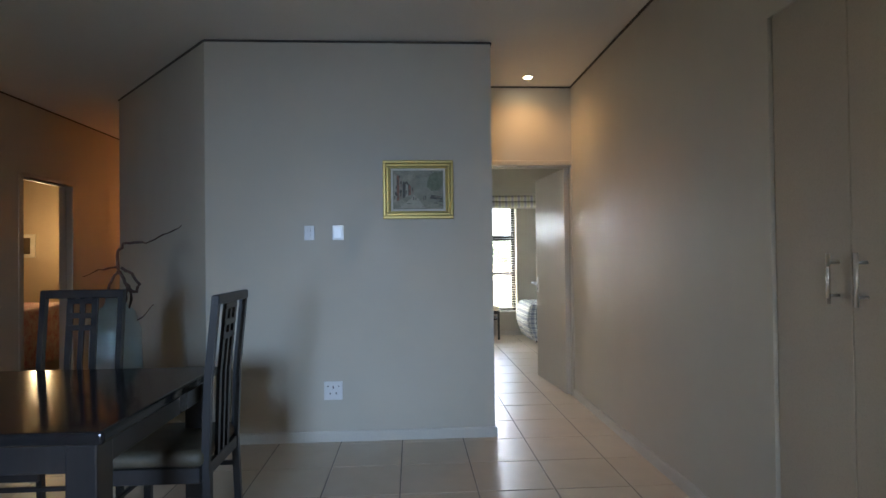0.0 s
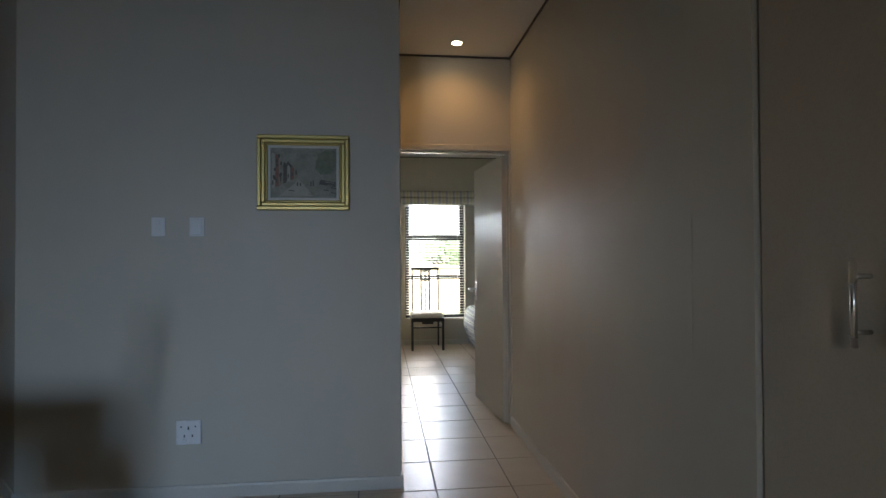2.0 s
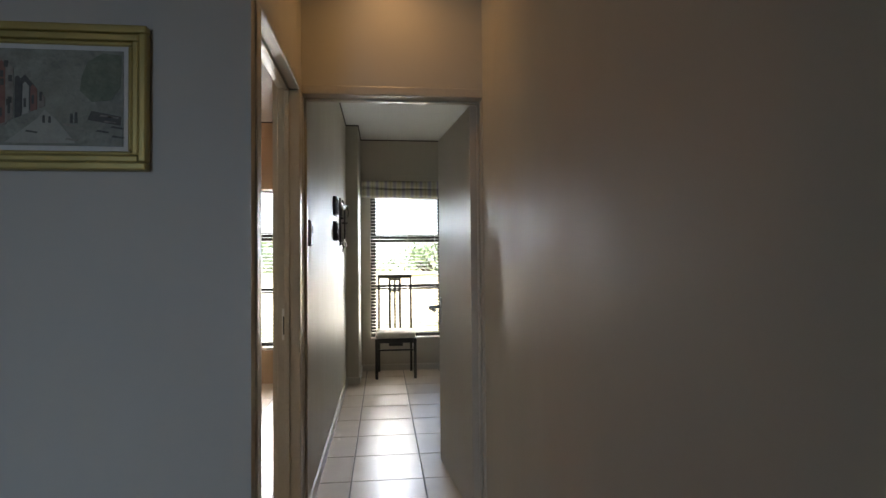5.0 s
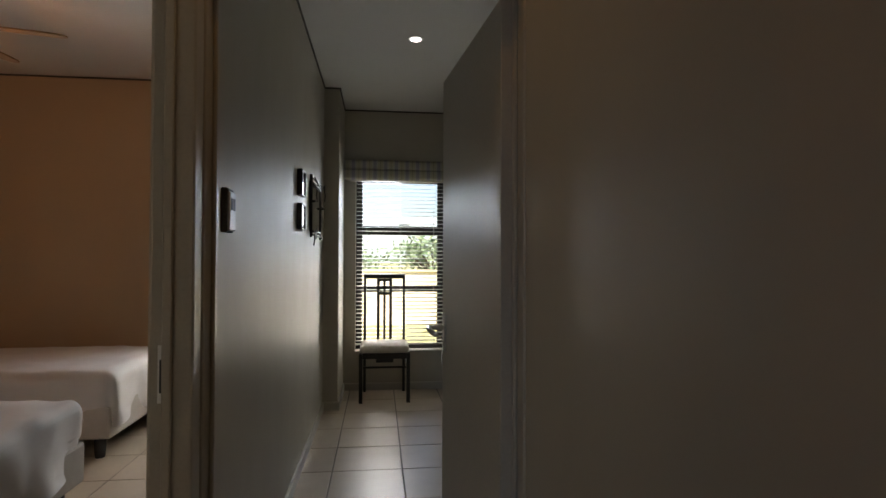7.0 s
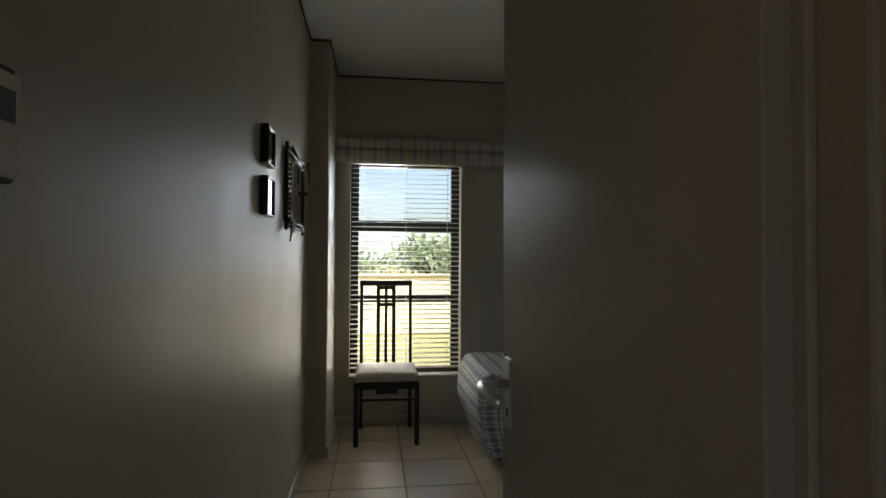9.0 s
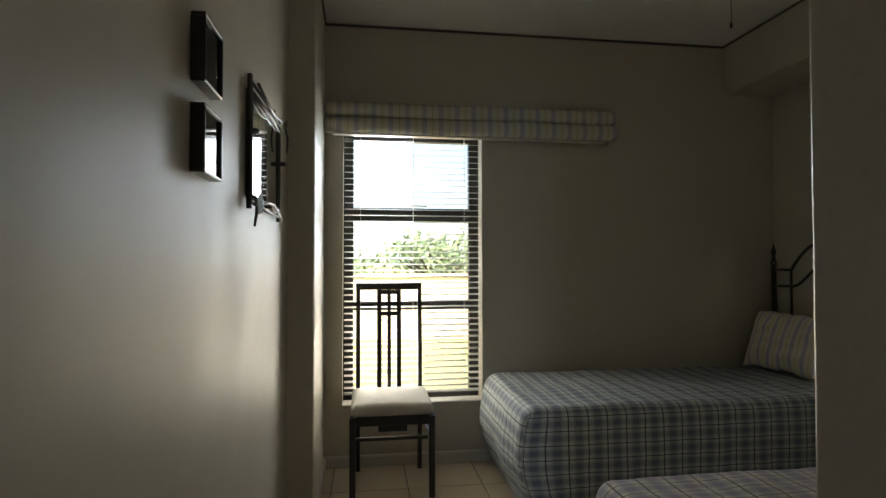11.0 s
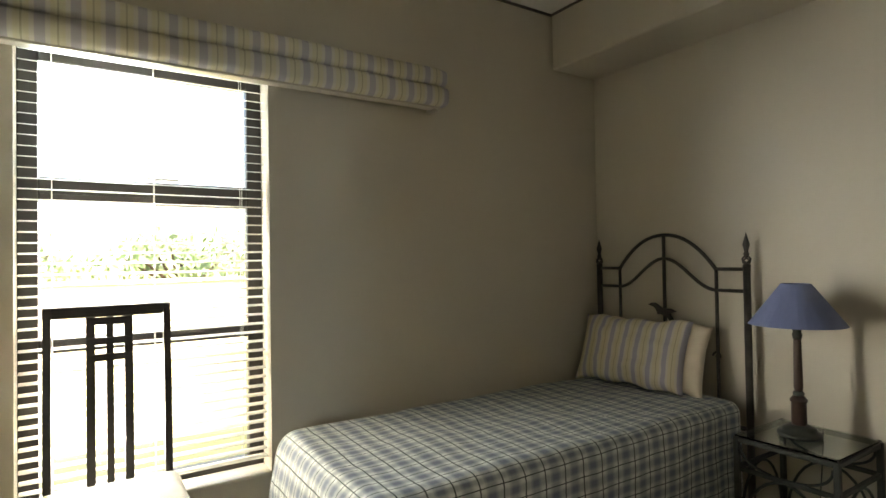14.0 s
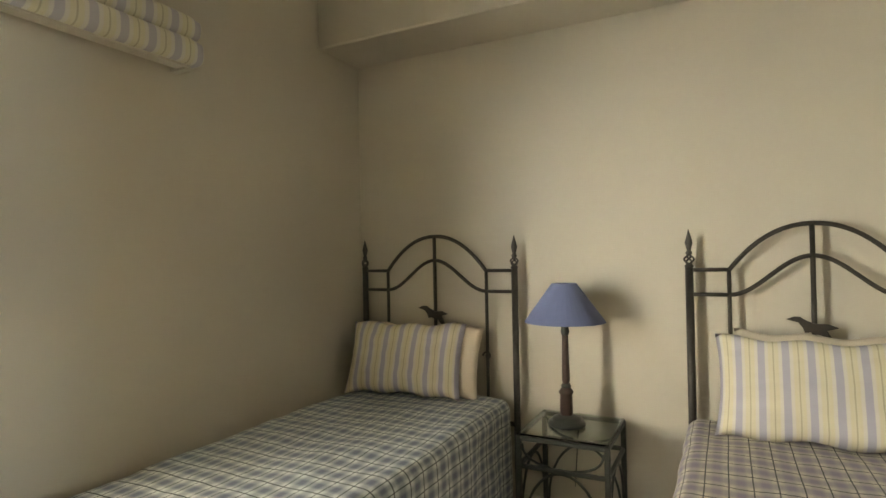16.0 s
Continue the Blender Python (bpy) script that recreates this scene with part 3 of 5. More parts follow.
def lever_handle(parent, x, y, z, side):
    """Rose plate, neck and lever on the face that looks to -y (side -1) or +y."""
    s = side
    plate = part("handle_plate", box((x - 0.022, y, z - 0.10), (x + 0.022, y + s * 0.008, z + 0.06), 0.003), M_STEEL, parent, "brushed steel handle plate")
    bm = tube([(x, y, z), (x, y + s * 0.07, z)], 0.011, 10)
    add_tube(bm, [(x, y + s * 0.068, z), (x - 0.03, y + s * 0.075, z), (x - 0.09, y + s * 0.077, z - 0.004), (x - 0.118, y + s * 0.062, z - 0.014)], [0.011, 0.0115, 0.0105, 0.009], 10)
    part("lever", bm, M_STEEL, plate, "brushed steel lever", True)
    part("keyhole", box((x - 0.004, y + s * 0.0081, z - 0.075), (x + 0.004, y + s * 0.0092, z - 0.055), 0), M_GREY, plate)


door = new("door_1")
door.matrix_basis = pose(1.446, 4.945, 0.008, 0, 0, 95.4)
tagged(door, "flush greige-painted door standing open into the bedroom", "door", kind="structure")
part("leaf", box((0, 0, 0), (0.80, 0.042, 2.0), 0.003, 2), M_TRIM, door)
lever_handle(door, 0.745, 0.042, 0.955, 1)
lever_handle(door, 0.745, 0.0, 0.955, -1)
for z in (0.25, 1.75):
    part("hinge", tube([(0.0, -0.006, z - 0.05), (0.0, -0.006, z + 0.05)], 0.007, 8), M_STEEL, door, "steel hinge", True)

# ---- built-in cupboard of the dining room ----
cup = thing("built_in_cupboard", (PAS_R, -0.02, 0), "tall built-in cupboard with flush beige doors and steel bar handles", "cupboard")
# carcass colour is near black, painting in the shadow line round the doors
part("carcass", box((0.040, 1.41, 0), (TH - 0.002, 2.203, 2.182)), M_GREY, cup, "cupboard carcass coloured dark for the shaded gaps")
for y0, y1 in ((1.414, 1.818), (1.822, 2.192)):
    d = part("cupboard_door", box((0.010, y0, 0.06), (0.030, y1, 2.178), 0.002), M_CUP, cup)
    hy = y1 - 0.06 if y1 < 2 else y0 + 0.053
    bm = tube([(-0.028, hy, 1.065), (-0.028, hy, 1.235)], 0.0065, 12)
    for z in (1.095, 1.205):
        add_tube(bm, [(-0.028, hy, z), (0.012, hy, z)], 0.005, 10)
    part("bar_handle", bm, M_STEEL, d, "brushed steel bar handle", True)
part("plinth", box((0.020, 1.41, 0), (0.034, 2.20, 0.058)), M_CUP, cup)
structure("plaster_crack", box((PAS_R - 0.0008, 2.4735, 0.92), (PAS_R + 0.002, 2.475, 1.38)), M_WALL, "thin pale vertical hairline crack in the plaster", "trim")


# ---- bedroom window, blind and outdoors ----
x0, x1, z0, z1 = WIN
win = new("window_1")
win.matrix_basis = pose(0, WIN_Y + 0.12, 0)
tagged(win, "tall dark bronze aluminium window with two transoms", "window", kind="structure")
fr = 0.062
for lo, hi in (((x0, 0, z0), (x0 + fr, 0.05, z1)), ((x1 - fr, 0, z0), (x1, 0.05, z1)), ((x0 + fr, 0, z0), (x1 - fr, 0.05, z0 + 0.05)), ((x0 + fr, 0, z1 - fr), (x1 - fr, 0.05, z1))):
    part("window_frame", box(lo, hi, 0.004), M_BRONZE, win)
for a, b in ((1.475, 1.565), (0.922, 0.982)):
    t = part("transom", box((x0 + fr, 0.002, a), (x1 - fr, 0.048, b), 0.004), M_BRONZE, win)
    part("bead", box((x0 + fr, -0.006, a + 0.03), (x1 - fr, 0.0, a + 0.045), 0.002), M_BRONZE, t)
part("window_stay", box((1.24, -0.02, 1.57), (1.36, -0.004, 1.582), 0.003), M_STEEL, win, "steel window stay")
for a, b in ((z0 + 0.05, 0.922), (0.982, 1.475), (1.565, z1 - fr)):
    p = part("pane", box((x0 + fr, 0.022, a), (x1 - fr, 0.026, b)), M_PANE, win)
    p.visible_shadow = False
part("window_sill", box((x0 - 0.0, -0.125, z0 - 0.0), (x1, 0.0, z0 + 0.014), 0.004), M_SKIRT, win, "off-white painted sill")

blind = thing("venetian_blind", (0, WIN_Y + 0.045, 0), "lowered white venetian blind with its slats open", "blind")
slat = None
zs = 0.46
ti = radians(12)
while zs < 2.01:
    if slat is None:
        bm = bmesh.new()
        prof = [(-0.0155, 0.0), (-0.0075, 0.0016), (0.0, 0.0022), (0.0075, 0.0016), (0.0155, 0.0)]
        rows = []
        for x in (x0 + 0.008, x1 - 0.008):
            rows.append([bm.verts.new((x, y * math.cos(ti) - z * math.sin(ti), z * math.cos(ti) + y * math.sin(ti) + dz)) for dz, seq in ((0.0008, prof), (0, prof[::-1])) for y, z in seq])
        k = len(rows[0])
        for i in range(k):
            bm.faces.new((rows[0][i], rows[0][(i + 1) % k], rows[1][(i + 1) % k], rows[1][i]))
        bm.faces.new(rows[0])
        bm.faces.new(rows[1][::-1])
        slat = part("slat", bm, M_SLAT, blind)
        slat.location = (0, 0, zs)
    else:
        o = new("slat", slat.data)
        o.parent = blind
        o.location = (0, 0, zs)
        o.rotation_euler = (0, random.uniform(-0.0012, 0.0012), 0)
    zs += 0.0375
for lx in (x0 + 0.105, (x0 + x1) / 2, x1 - 0.105):
    for dy in (-0.0165, 0.0165):
        part("ladder_cord", tube([(lx, dy, 0.44), (lx, dy, 2.03)], 0.0012, 5), M_SLAT, blind)
part("bottom_rail", box((x0 + 0.006, -0.014, 0.42), (x1 - 0.006, 0.014, 0.434), 0.003), M_SLAT, blind)
part("head_rail", box((x0 + 0.004, -0.02, 2.012), (x1 - 0.004, 0.02, 2.046), 0.003), M_SLAT, blind)

# the raised fabric blind over the window
def fold_bm(xa, xb, za, zb, ya, yb, seed):
    """One padded fold of cloth hung along x; its stripes run round it."""
    bm = bmesh.new()
    uv = bm.loops.layers.uv.new("UVMap")
    n, k = 60, 18
    rings = []
    for i in range(n + 1):
        x = xa + (xb - xa) * i / n
        sq = 1 - 0.16 * max(0, 1 - min(i, n - i) / 2.0)
        ring = []
        for j in range(k):
            a = 2 * math.pi * j / k
            cy, cz = math.copysign(abs(math.cos(a)) ** 0.62, math.cos(a)), math.copysign(abs(math.sin(a)) ** 0.7, math.sin(a))
            w = 1 + 0.05 * noise.noise(Vector((x * 4, seed + j * 0.3, 0)))
            y = (ya + yb) / 2 + cy * (yb - ya) / 2 * sq * w
            z = (za + zb) / 2 + cz * (zb - za) / 2 * sq * w + 0.004 * noise.noise(Vector((x * 2.5, seed, 4)))
            ring.append(bm.verts.new((x, y, z)))
        rings.append(ring)
    for i in range(n):
        for j in range(k):
            f = bm.faces.new((rings[i][j], rings[i][(j + 1) % k], rings[i + 1][(j + 1) % k], rings[i + 1][j]))
            f.smooth = True
            for lp, (a, b) in zip(f.loops, ((i, j), (i, j + 1), (i + 1, j + 1), (i + 1, j))):
                lp[uv].uv = (xa + (xb - xa) * a / n, b / k * 0.3)
    bm.faces.new(rings[0][::-1])
    bm.faces.new(rings[-1])
    return bm


rb = thing("roman_blind", (0, WIN_Y, 0), "raised roman blind of lilac, cream and yellow striped cloth", "blind")
part("upper_fold", fold_bm(0.73, 2.535, 2.082, 2.174, -0.115, -0.012, 1), M_STRIPE_BLIND, rb)
part("lower_fold", fold_bm(0.73, 2.535, 1.982, 2.086, -0.13, -0.006, 5), M_STRIPE_BLIND, rb)
part("batten", box((0.78, -0.095, 1.975), (2.49, -0.04, 1.985), 0.003), M_TRIM, rb, "dull batten along the hem")
part("bracket", box((2.47, -0.09, 1.966), (2.50, -0.01, 1.992), 0.002), M_TRIM, rb)


copy_thing(win, pose(-0.5 - WIN[0], 8.18 + 0.12, 0))
copy_thing(blind, pose(-0.5 - WIN[0], 8.18 + 0.045, 0))


def outdoors():
    leaf_m, nodes, links, b = material("leaf_green", 0.55)
    geo = nodes.new("ShaderNodeNewGeometry")
    c = mixed(nodes, links, geo.outputs["Random Per Island"], (0.10, 0.17, 0.07), (0.22, 0.27, 0.13))
    links.new(c, b.inputs["Base Color"])
    b.inputs["Transmission Weight"].default_value = 0.0
    grass = surface("dry_lawn", (0.30, 0.30, 0.12), (0.36, 0.34, 0.16), 0.9, scale=0.6, fine=40, bump=0.5, dist=0.02)
    wallm = surface("pale_yellow_garden_wall", (0.72, 0.64, 0.42), (0.78, 0.70, 0.48), 0.85, scale=0.8, fine=60, bump=0.2)
    # hill colours are paled and blued to carry the distance haze
    hillm = surface("hill_bush_haze_tinted", (0.28, 0.34, 0.33), (0.36, 0.41, 0.39), 0.95, scale=0.02, fine=0.3, bump=0.2)
    structure("ground", box((-400, WIN_Y + 0.3, -0.5), (400, 900, -0.15)), grass, "sunlit yellowish lawn outside the window", "ground")
    structure("garden_wall", box((-14, 15.0, -0.15), (18, 15.2, 0.96), 0.02), wallm, "low pale yellow garden wall in sunshine", "wall")
    structure("garden_wall_coping", box((-14, 14.95, 0.96), (18, 15.25, 1.01), 0.015), wallm, "pale coping on the garden wall", "wall")
    rng = random.Random(4)
    for n in range(8):
        tx, ty = -6.2 + n * 2.1 + rng.uniform(-0.5, 0.5), 17.2 + rng.uniform(-0.5, 1.4)
        h = rng.uniform(1.75, 2.15)
        tree = thing("shrub_tree", (tx, ty, -0.15), "leafy green shrub tree behind the garden wall", "tree", "trees behind the wall")
        bm = tube([(0, 0, 0), (0.05, 0.02, h * 0.4), (0.02, -0.04, h * 0.75)], [0.09, 0.07, 0.03], 7)
        for k in range(5):
            a = rng.uniform(0, 6.28)
            add_tube(bm, [(0.03, 0, h * 0.38), (0.5 * math.cos(a), 0.5 * math.sin(a), h * 0.62), (0.95 * math.cos(a), 0.95 * math.sin(a), h * rng.uniform(0.75, 0.95))], [0.045, 0.03, 0.012], 6)
        part("trunk", bm, M_BRANCH, tree)
        vs, fs = [], []
        for k in range(90):
            a, r = rng.uniform(0, 6.28), 1.25 * math.sqrt(rng.random())
            cz = h * rng.uniform(0.35, 1.05) * (1 - 0.22 * (r / 1.25) ** 2)
            cc = Vector((r * math.cos(a), r * math.sin(a), cz))
            for q in range(16):
                o = cc + Vector([rng.gauss(0, 0.13) for _ in range(3)])
                d = Vector([rng.gauss(0, 1) for _ in range(3)]).normalized()
                e = d.orthogonal().normalized()
                l, w = rng.uniform(0.07, 0.14), rng.uniform(0.025, 0.045)
                i0 = len(vs)
                vs += [o - d * l, o + e * w, o + d * l, o - e * w]
                fs.append((i0, i0 + 1, i0 + 2, i0 + 3))
        me = bpy.data.meshes.new("crown")
        me.from_pydata([tuple(v) for v in vs], [], fs)
        me.materials.append(leaf_m)
        o = new("crown", me)
        o.parent = tree
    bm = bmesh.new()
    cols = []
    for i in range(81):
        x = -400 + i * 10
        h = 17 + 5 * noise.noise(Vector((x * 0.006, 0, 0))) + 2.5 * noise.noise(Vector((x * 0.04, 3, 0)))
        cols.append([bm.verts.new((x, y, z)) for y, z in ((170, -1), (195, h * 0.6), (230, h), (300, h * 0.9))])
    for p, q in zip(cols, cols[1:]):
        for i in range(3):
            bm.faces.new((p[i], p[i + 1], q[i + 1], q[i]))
    structure("backdrop", bm, hillm, "wooded hill in the distance, haze put into its blue-green colour", "hill")


outdoors()


# ---- things: dining and bedroom chairs ----
def high_chair(place, rz, label, group, cloth=None):
    """High-backed chair that faces -y; the rear legs run up as the back's uprights."""
    ch = thing("high_back_chair", place, label, "chair", group, rz)
    ch.scale.z = 1.014
    w, dp, h, sz = 0.205, 0.20, 1.08, 0.43
    q = 0.0155
    for s in (-1, 1):
        part("front_leg", box((s * w - q, -dp - q, 0), (s * w + q, -dp + q, sz - 0.01), 0.003), M_BLACKWOOD, ch)
        bm = bmesh.new()
        ys = ((0, dp + 0.02), (sz, dp), (0.75, dp + 0.012), (h, dp + 0.045))
        ring = []
        for z, y in ys:
            ring.append([bm.verts.new((s * (w - 0.023) + a * 0.012, y + b * 0.015, z)) for a, b in ((-1, -1), (1, -1), (1, 1), (-1, 1))])
        for p, r in zip(ring, ring[1:]):
            for k in range(4):
                bm.faces.new((p[k], p[(k + 1) % 4], r[(k + 1) % 4], r[k]))
        bm.faces.new(ring[0])
        bm.faces.new(ring[-1])
        part("rear_leg", bm, M_BLACKWOOD, ch)
        part("side_rail", box((s * w - 0.011, -dp + q, sz - 0.065), (s * w + 0.011, dp - 0.012, sz - 0.005), 0.002), M_BLACKWOOD, ch)
        part("stretcher", box((s * w - 0.008, -dp + q, 0.285), (s * w + 0.008, dp, 0.305), 0.002), M_BLACKWOOD, ch)
    part("front_rail", box((-w + q, -dp - 0.010, sz - 0.055), (w - q, -dp + 0.010, sz - 0.005), 0.002), M_BLACKWOOD, ch)
    part("rail_drop", box((-0.075, -dp - 0.009, sz - 0.085), (0.075, -dp + 0.009, sz - 0.055), 0.002), M_BLACKWOOD, ch)
    part("back_rail", box((-w + 0.02, dp - 0.01, sz - 0.055), (w - 0.02, dp + 0.01, sz - 0.005), 0.002), M_BLACKWOOD, ch)
    part("stretcher", box((-w + q, -dp + 0.04, 0.285), (w - q, -dp + 0.056, 0.303), 0.002), M_BLACKWOOD, ch)

    def back_y(z):
        return dp + 0.012 + 0.033 * max(0, z - 0.75) / 0.33 if z > 0.75 else dp + 0.012 * max(0, z - sz) / 0.32

    part("top_rail", box((-w + 0.0095, back_y(1.065) - 0.012, 1.044), (w - 0.0095, back_y(1.065) + 0.016, 1.084), 0.004), M_BLACKWOOD, ch)
    for x in (-0.058, 0.0, 0.058):
        bm = bmesh.new()
        ring = []
        for z in (sz - 0.02, 0.75, 1.05):
            ring.append([bm.verts.new((x + a * (0.0135 if x else 0.011), back_y(z) + b * 0.007, z)) for a, b in ((-1, -1), (1, -1), (1, 1), (-1, 1))])
        for p, r in zip(ring, ring[1:]):
            for k in range(4):
                bm.faces.new((p[k], p[(k + 1) % 4], r[(k + 1) % 4], r[k]))
        bm.faces.new(ring[0])
        bm.faces.new(ring[-1])
        part("back_slat", bm, M_BLACKWOOD, ch)
    for z in (0.905, 0.962, 1.030):
        part("lattice_bar", box((-0.070, back_y(z) - 0.0085, z - 0.0125), (0.070, back_y(z) + 0.0085, z + 0.0125), 0.002), M_BLACKWOOD, ch)
    bm = soft_block((0.43, 0.42, 0.062), 0.028, 0.03, 0.003, 2)
    for v in bm.verts:
        v.co.z += 0.018 * max(0, 1 - (v.co.x / 0.21) ** 2) * max(0, 1 - (v.co.y / 0.21) ** 2) if v.co.z > 0.03 else 0
    seat = part("seat", bm, cloth or M_SEAT, ch, "padded damask seat", True)
    seat.location = (0, -0.012, sz - 0.008)
    return ch


high_chair((1.112, 8.42, 0), 0, "black-stained high-back chair with cream padded seat by the window", "high-back chairs")
high_chair((-1.55, 2.63, 0), 0, "black-stained high-back chair behind the dining table", "high-back chairs", M_OLIVE_SEAT)
high_chair((-0.975, 2.51, 0), -90, "black-stained high-back chair with olive damask seat beside the table", "high-back chairs", M_OLIVE_SEAT)

table = thing("dining_table", (-1.59, 2.20, 0), "black dining table with a glossy polished top", "table")
part("tabletop", box((-0.75, -0.48, 0.712), (0.75, 0.48, 0.752), 0.012, 3), M_TABLETOP, table)
for a, b in (((-0.68, -0.435, 0.62), (0.68, -0.405, 0.712)), ((-0.68, 0.405, 0.62), (0.68, 0.435, 0.712)), ((-0.70, -0.405, 0.62), (-0.67, 0.405, 0.712)), ((0.67, -0.405, 0.62), (0.70, 0.405, 0.712))):
    part("apron", box(a, b, 0.003), M_BLACKWOOD, table)
for sx in (-1, 1):
    for sy in (-1, 1):
        part("leg", box((sx * 0.68 - 0.045, sy * 0.42 - 0.045, 0), (sx * 0.68 + 0.045, sy * 0.42 + 0.045, 0.712), 0.006, 2), M_BLACKWOOD, table)

vase = thing("glass_floor_vase", (-1.64, 3.34, 0), "tall blue-green glass floor vase", "vase")
outer = [(0.085, 0.0), (0.10, 0.03), (0.125, 0.3), (0.135, 0.62), (0.13, 0.84), (0.095, 0.95), (0.055, 0.99), (0.05, 1.03), (0.064, 1.055)]
inner = [(r - 0.006, z) for r, z in outer[::-1][:-2]] + [(0.085, 0.04), (0.02, 0.035)]
part("glass_body", lathe(outer + inner, 28), M_VASE, vase, "", True)

branch = thing("dry_branch", (-1.63, 3.34, 0.03), "gnarled dry dark branch standing in the glass vase", "branch")
rng = random.Random(9)


def twig(points, r0, r1, name="twig"):
    n = len(points)
    pts = []
    for i in range(n - 1):
        for k in range(3):
            p = Vector(points[i]).lerp(Vector(points[i + 1]), k / 3)
            pts.append(p + Vector([rng.uniform(-0.006, 0.006) for _ in range(3)]))
    pts.append(Vector(points[-1]))
    m = len(pts)
    part(name, tube(pts, [0.72 * r0 + (r1 - r0) * 0.72 * i / (m - 1) + rng.uniform(-0.0012, 0.0012) for i in range(m)], 7), M_BRANCH, branch)


twig([(0.0, 0, 0.0), (-0.02, 0.01, 0.4), (0.01, 0, 0.8), (0.045, 0, 1.0), (0.055, 0, 1.06), (0.02, 0.0, 1.13), (0.0, 0, 1.18), (0.0, 0, 1.26), (0.03, 0, 1.30)], 0.014, 0.011, "stem")
twig([(0.03, 0, 1.30), (0.09, 0.0, 1.315), (0.15, 0.02, 1.31), (0.22, 0.02, 1.34), (0.30, 0.03, 1.375), (0.345, 0.03, 1.41)], 0.010, 0.004)
twig([(0.05, 0, 1.05), (0.10, 0, 1.03), (0.125, 0, 1.07), (0.08, 0, 1.13), (0.02, 0.0, 1.17)], 0.013, 0.012)
twig([(0.0, 0, 1.17), (-0.06, 0, 1.165), (-0.12, 0.0, 1.15), (-0.19, 0.0, 1.12)], 0.009, 0.003)
twig([(0.02, 0, 1.15), (-0.03, 0.01, 1.12), (-0.05, 0.0, 1.05), (-0.04, 0, 0.9)], 0.011, 0.010)
twig([(0.05, 0, 1.08), (0.08, 0, 1.02), (0.06, 0, 0.9)], 0.010, 0.009)
twig([(0.10, 0.02, 0.86), (0.16, 0.03, 0.93), (0.19, 0.02, 0.955)], 0.006, 0.003)

# ---- things on the painting wall ----
pic = thing("framed_painting", (0.094, PIC_Y, 1.698), "small street-scene painting in a wide gilt frame with cream mat", "painting")
W, Hh = 0.24, 0.20
for k, (ins, wid, dep) in enumerate(((0.0, 0.022, 0.034), (0.022, 0.020, 0.027), (0.042, 0.012, 0.020))):
    for nm, lo, hi in (("frame_rail", (-W + ins, -dep, Hh - ins - wid), (W - ins, -0.003, Hh - ins)), ("frame_rail", (-W + ins, -dep, -Hh + ins), (W - ins, -0.003, -Hh + ins + wid)),
                       ("frame_stile", (-W + ins, -dep, -Hh + ins + wid), (-W + ins + wid, -0.003, Hh - ins - wid)), ("frame_stile", (W - ins - wid, -dep, -Hh + ins + wid), (W - ins, -0.003, Hh - ins - wid))):
        part(nm, box(lo, hi, 0.005, 2), M_GOLD, pic)
part("mat", box((-W + 0.05, -0.011, -Hh + 0.05), (W - 0.05, -0.003, Hh - 0.05)), M_MAT, pic, "cream mat")


def canvas_material():
    m, nodes, links, b = material("street_scene_paint", 0.55)
    n1 = noise_tex(nodes, links, 16, 5, 0.7)
    n2 = noise_tex(nodes, links, 60, 4, 0.7)
    c = mixed(nodes, links, ramp(nodes, links, n1, 0.35, 0.65), (0.20, 0.20, 0.145), (0.33, 0.32, 0.24))
    c = mixed(nodes, links, ramp(nodes, links, n2, 0.5, 0.7, 0, 0.6), c, (0.16, 0.15, 0.12))
    links.new(c, b.inputs["Base Color"])
    bumped(nodes, links, b, n2, 0.3, 0.002)
    return m


M_CANVAS = canvas_material()
canvas = part("canvas", box((-W + 0.068, -0.0135, -Hh + 0.068), (W - 0.068, -0.0105, Hh - 0.068)), M_CANVAS, pic, "muted olive street scene")
M_INK = surface("dark_olive_paint", (0.07, 0.065, 0.05), (0.13, 0.12, 0.09), 0.6, scale=40, fine=150)
M_HOUSE = surface("ochre_house_paint", (0.20, 0.16, 0.11), (0.33, 0.30, 0.24), 0.6, scale=40, fine=150)
M_TREE = surface("olive_tree_paint", (0.13, 0.15, 0.09), (0.22, 0.23, 0.15), 0.6, scale=40, fine=150)
M_PALE = surface("pale_road_paint", (0.34, 0.32, 0.25), (0.40, 0.38, 0.30), 0.6, scale=40, fine=150)


def daub(points, mat, y=-0.0150):
    bm = bmesh.new()
    front = [bm.verts.new((x, y, z)) for x, z in points]
    back = [bm.verts.new((x, -0.0134, z)) for x, z in points]
    k = len(points)
    bm.faces.new(front)
    bm.faces.new(back[::-1])
    for i in range(k):
        bm.faces.new((front[i], front[(i + 1) % k], back[(i + 1) % k], back[i]))
    part("daub", bm, mat, canvas)


daub([(-0.168, -0.09), (-0.125, -0.075), (-0.105, 0.02), (-0.12, 0.09), (-0.168, 0.125)], M_HOUSE)
daub([(-0.10, -0.045), (-0.065, -0.035), (-0.055, 0.03), (-0.08, 0.06), (-0.10, 0.04)], M_INK)
daub([(0.06, 0.02), (0.09, -0.01), (0.14, -0.005), (0.165, 0.03), (0.168, 0.12), (0.12, 0.125), (0.08, 0.10), (0.065, 0.06)], M_TREE)
daub([(-0.13, -0.125), (0.05, -0.125), (0.0, -0.06), (-0.03, -0.035), (-0.05, -0.06)], M_PALE)
daub([(0.08, -0.06), (0.165, -0.075), (0.168, -0.05), (0.09, -0.035)], M_INK)
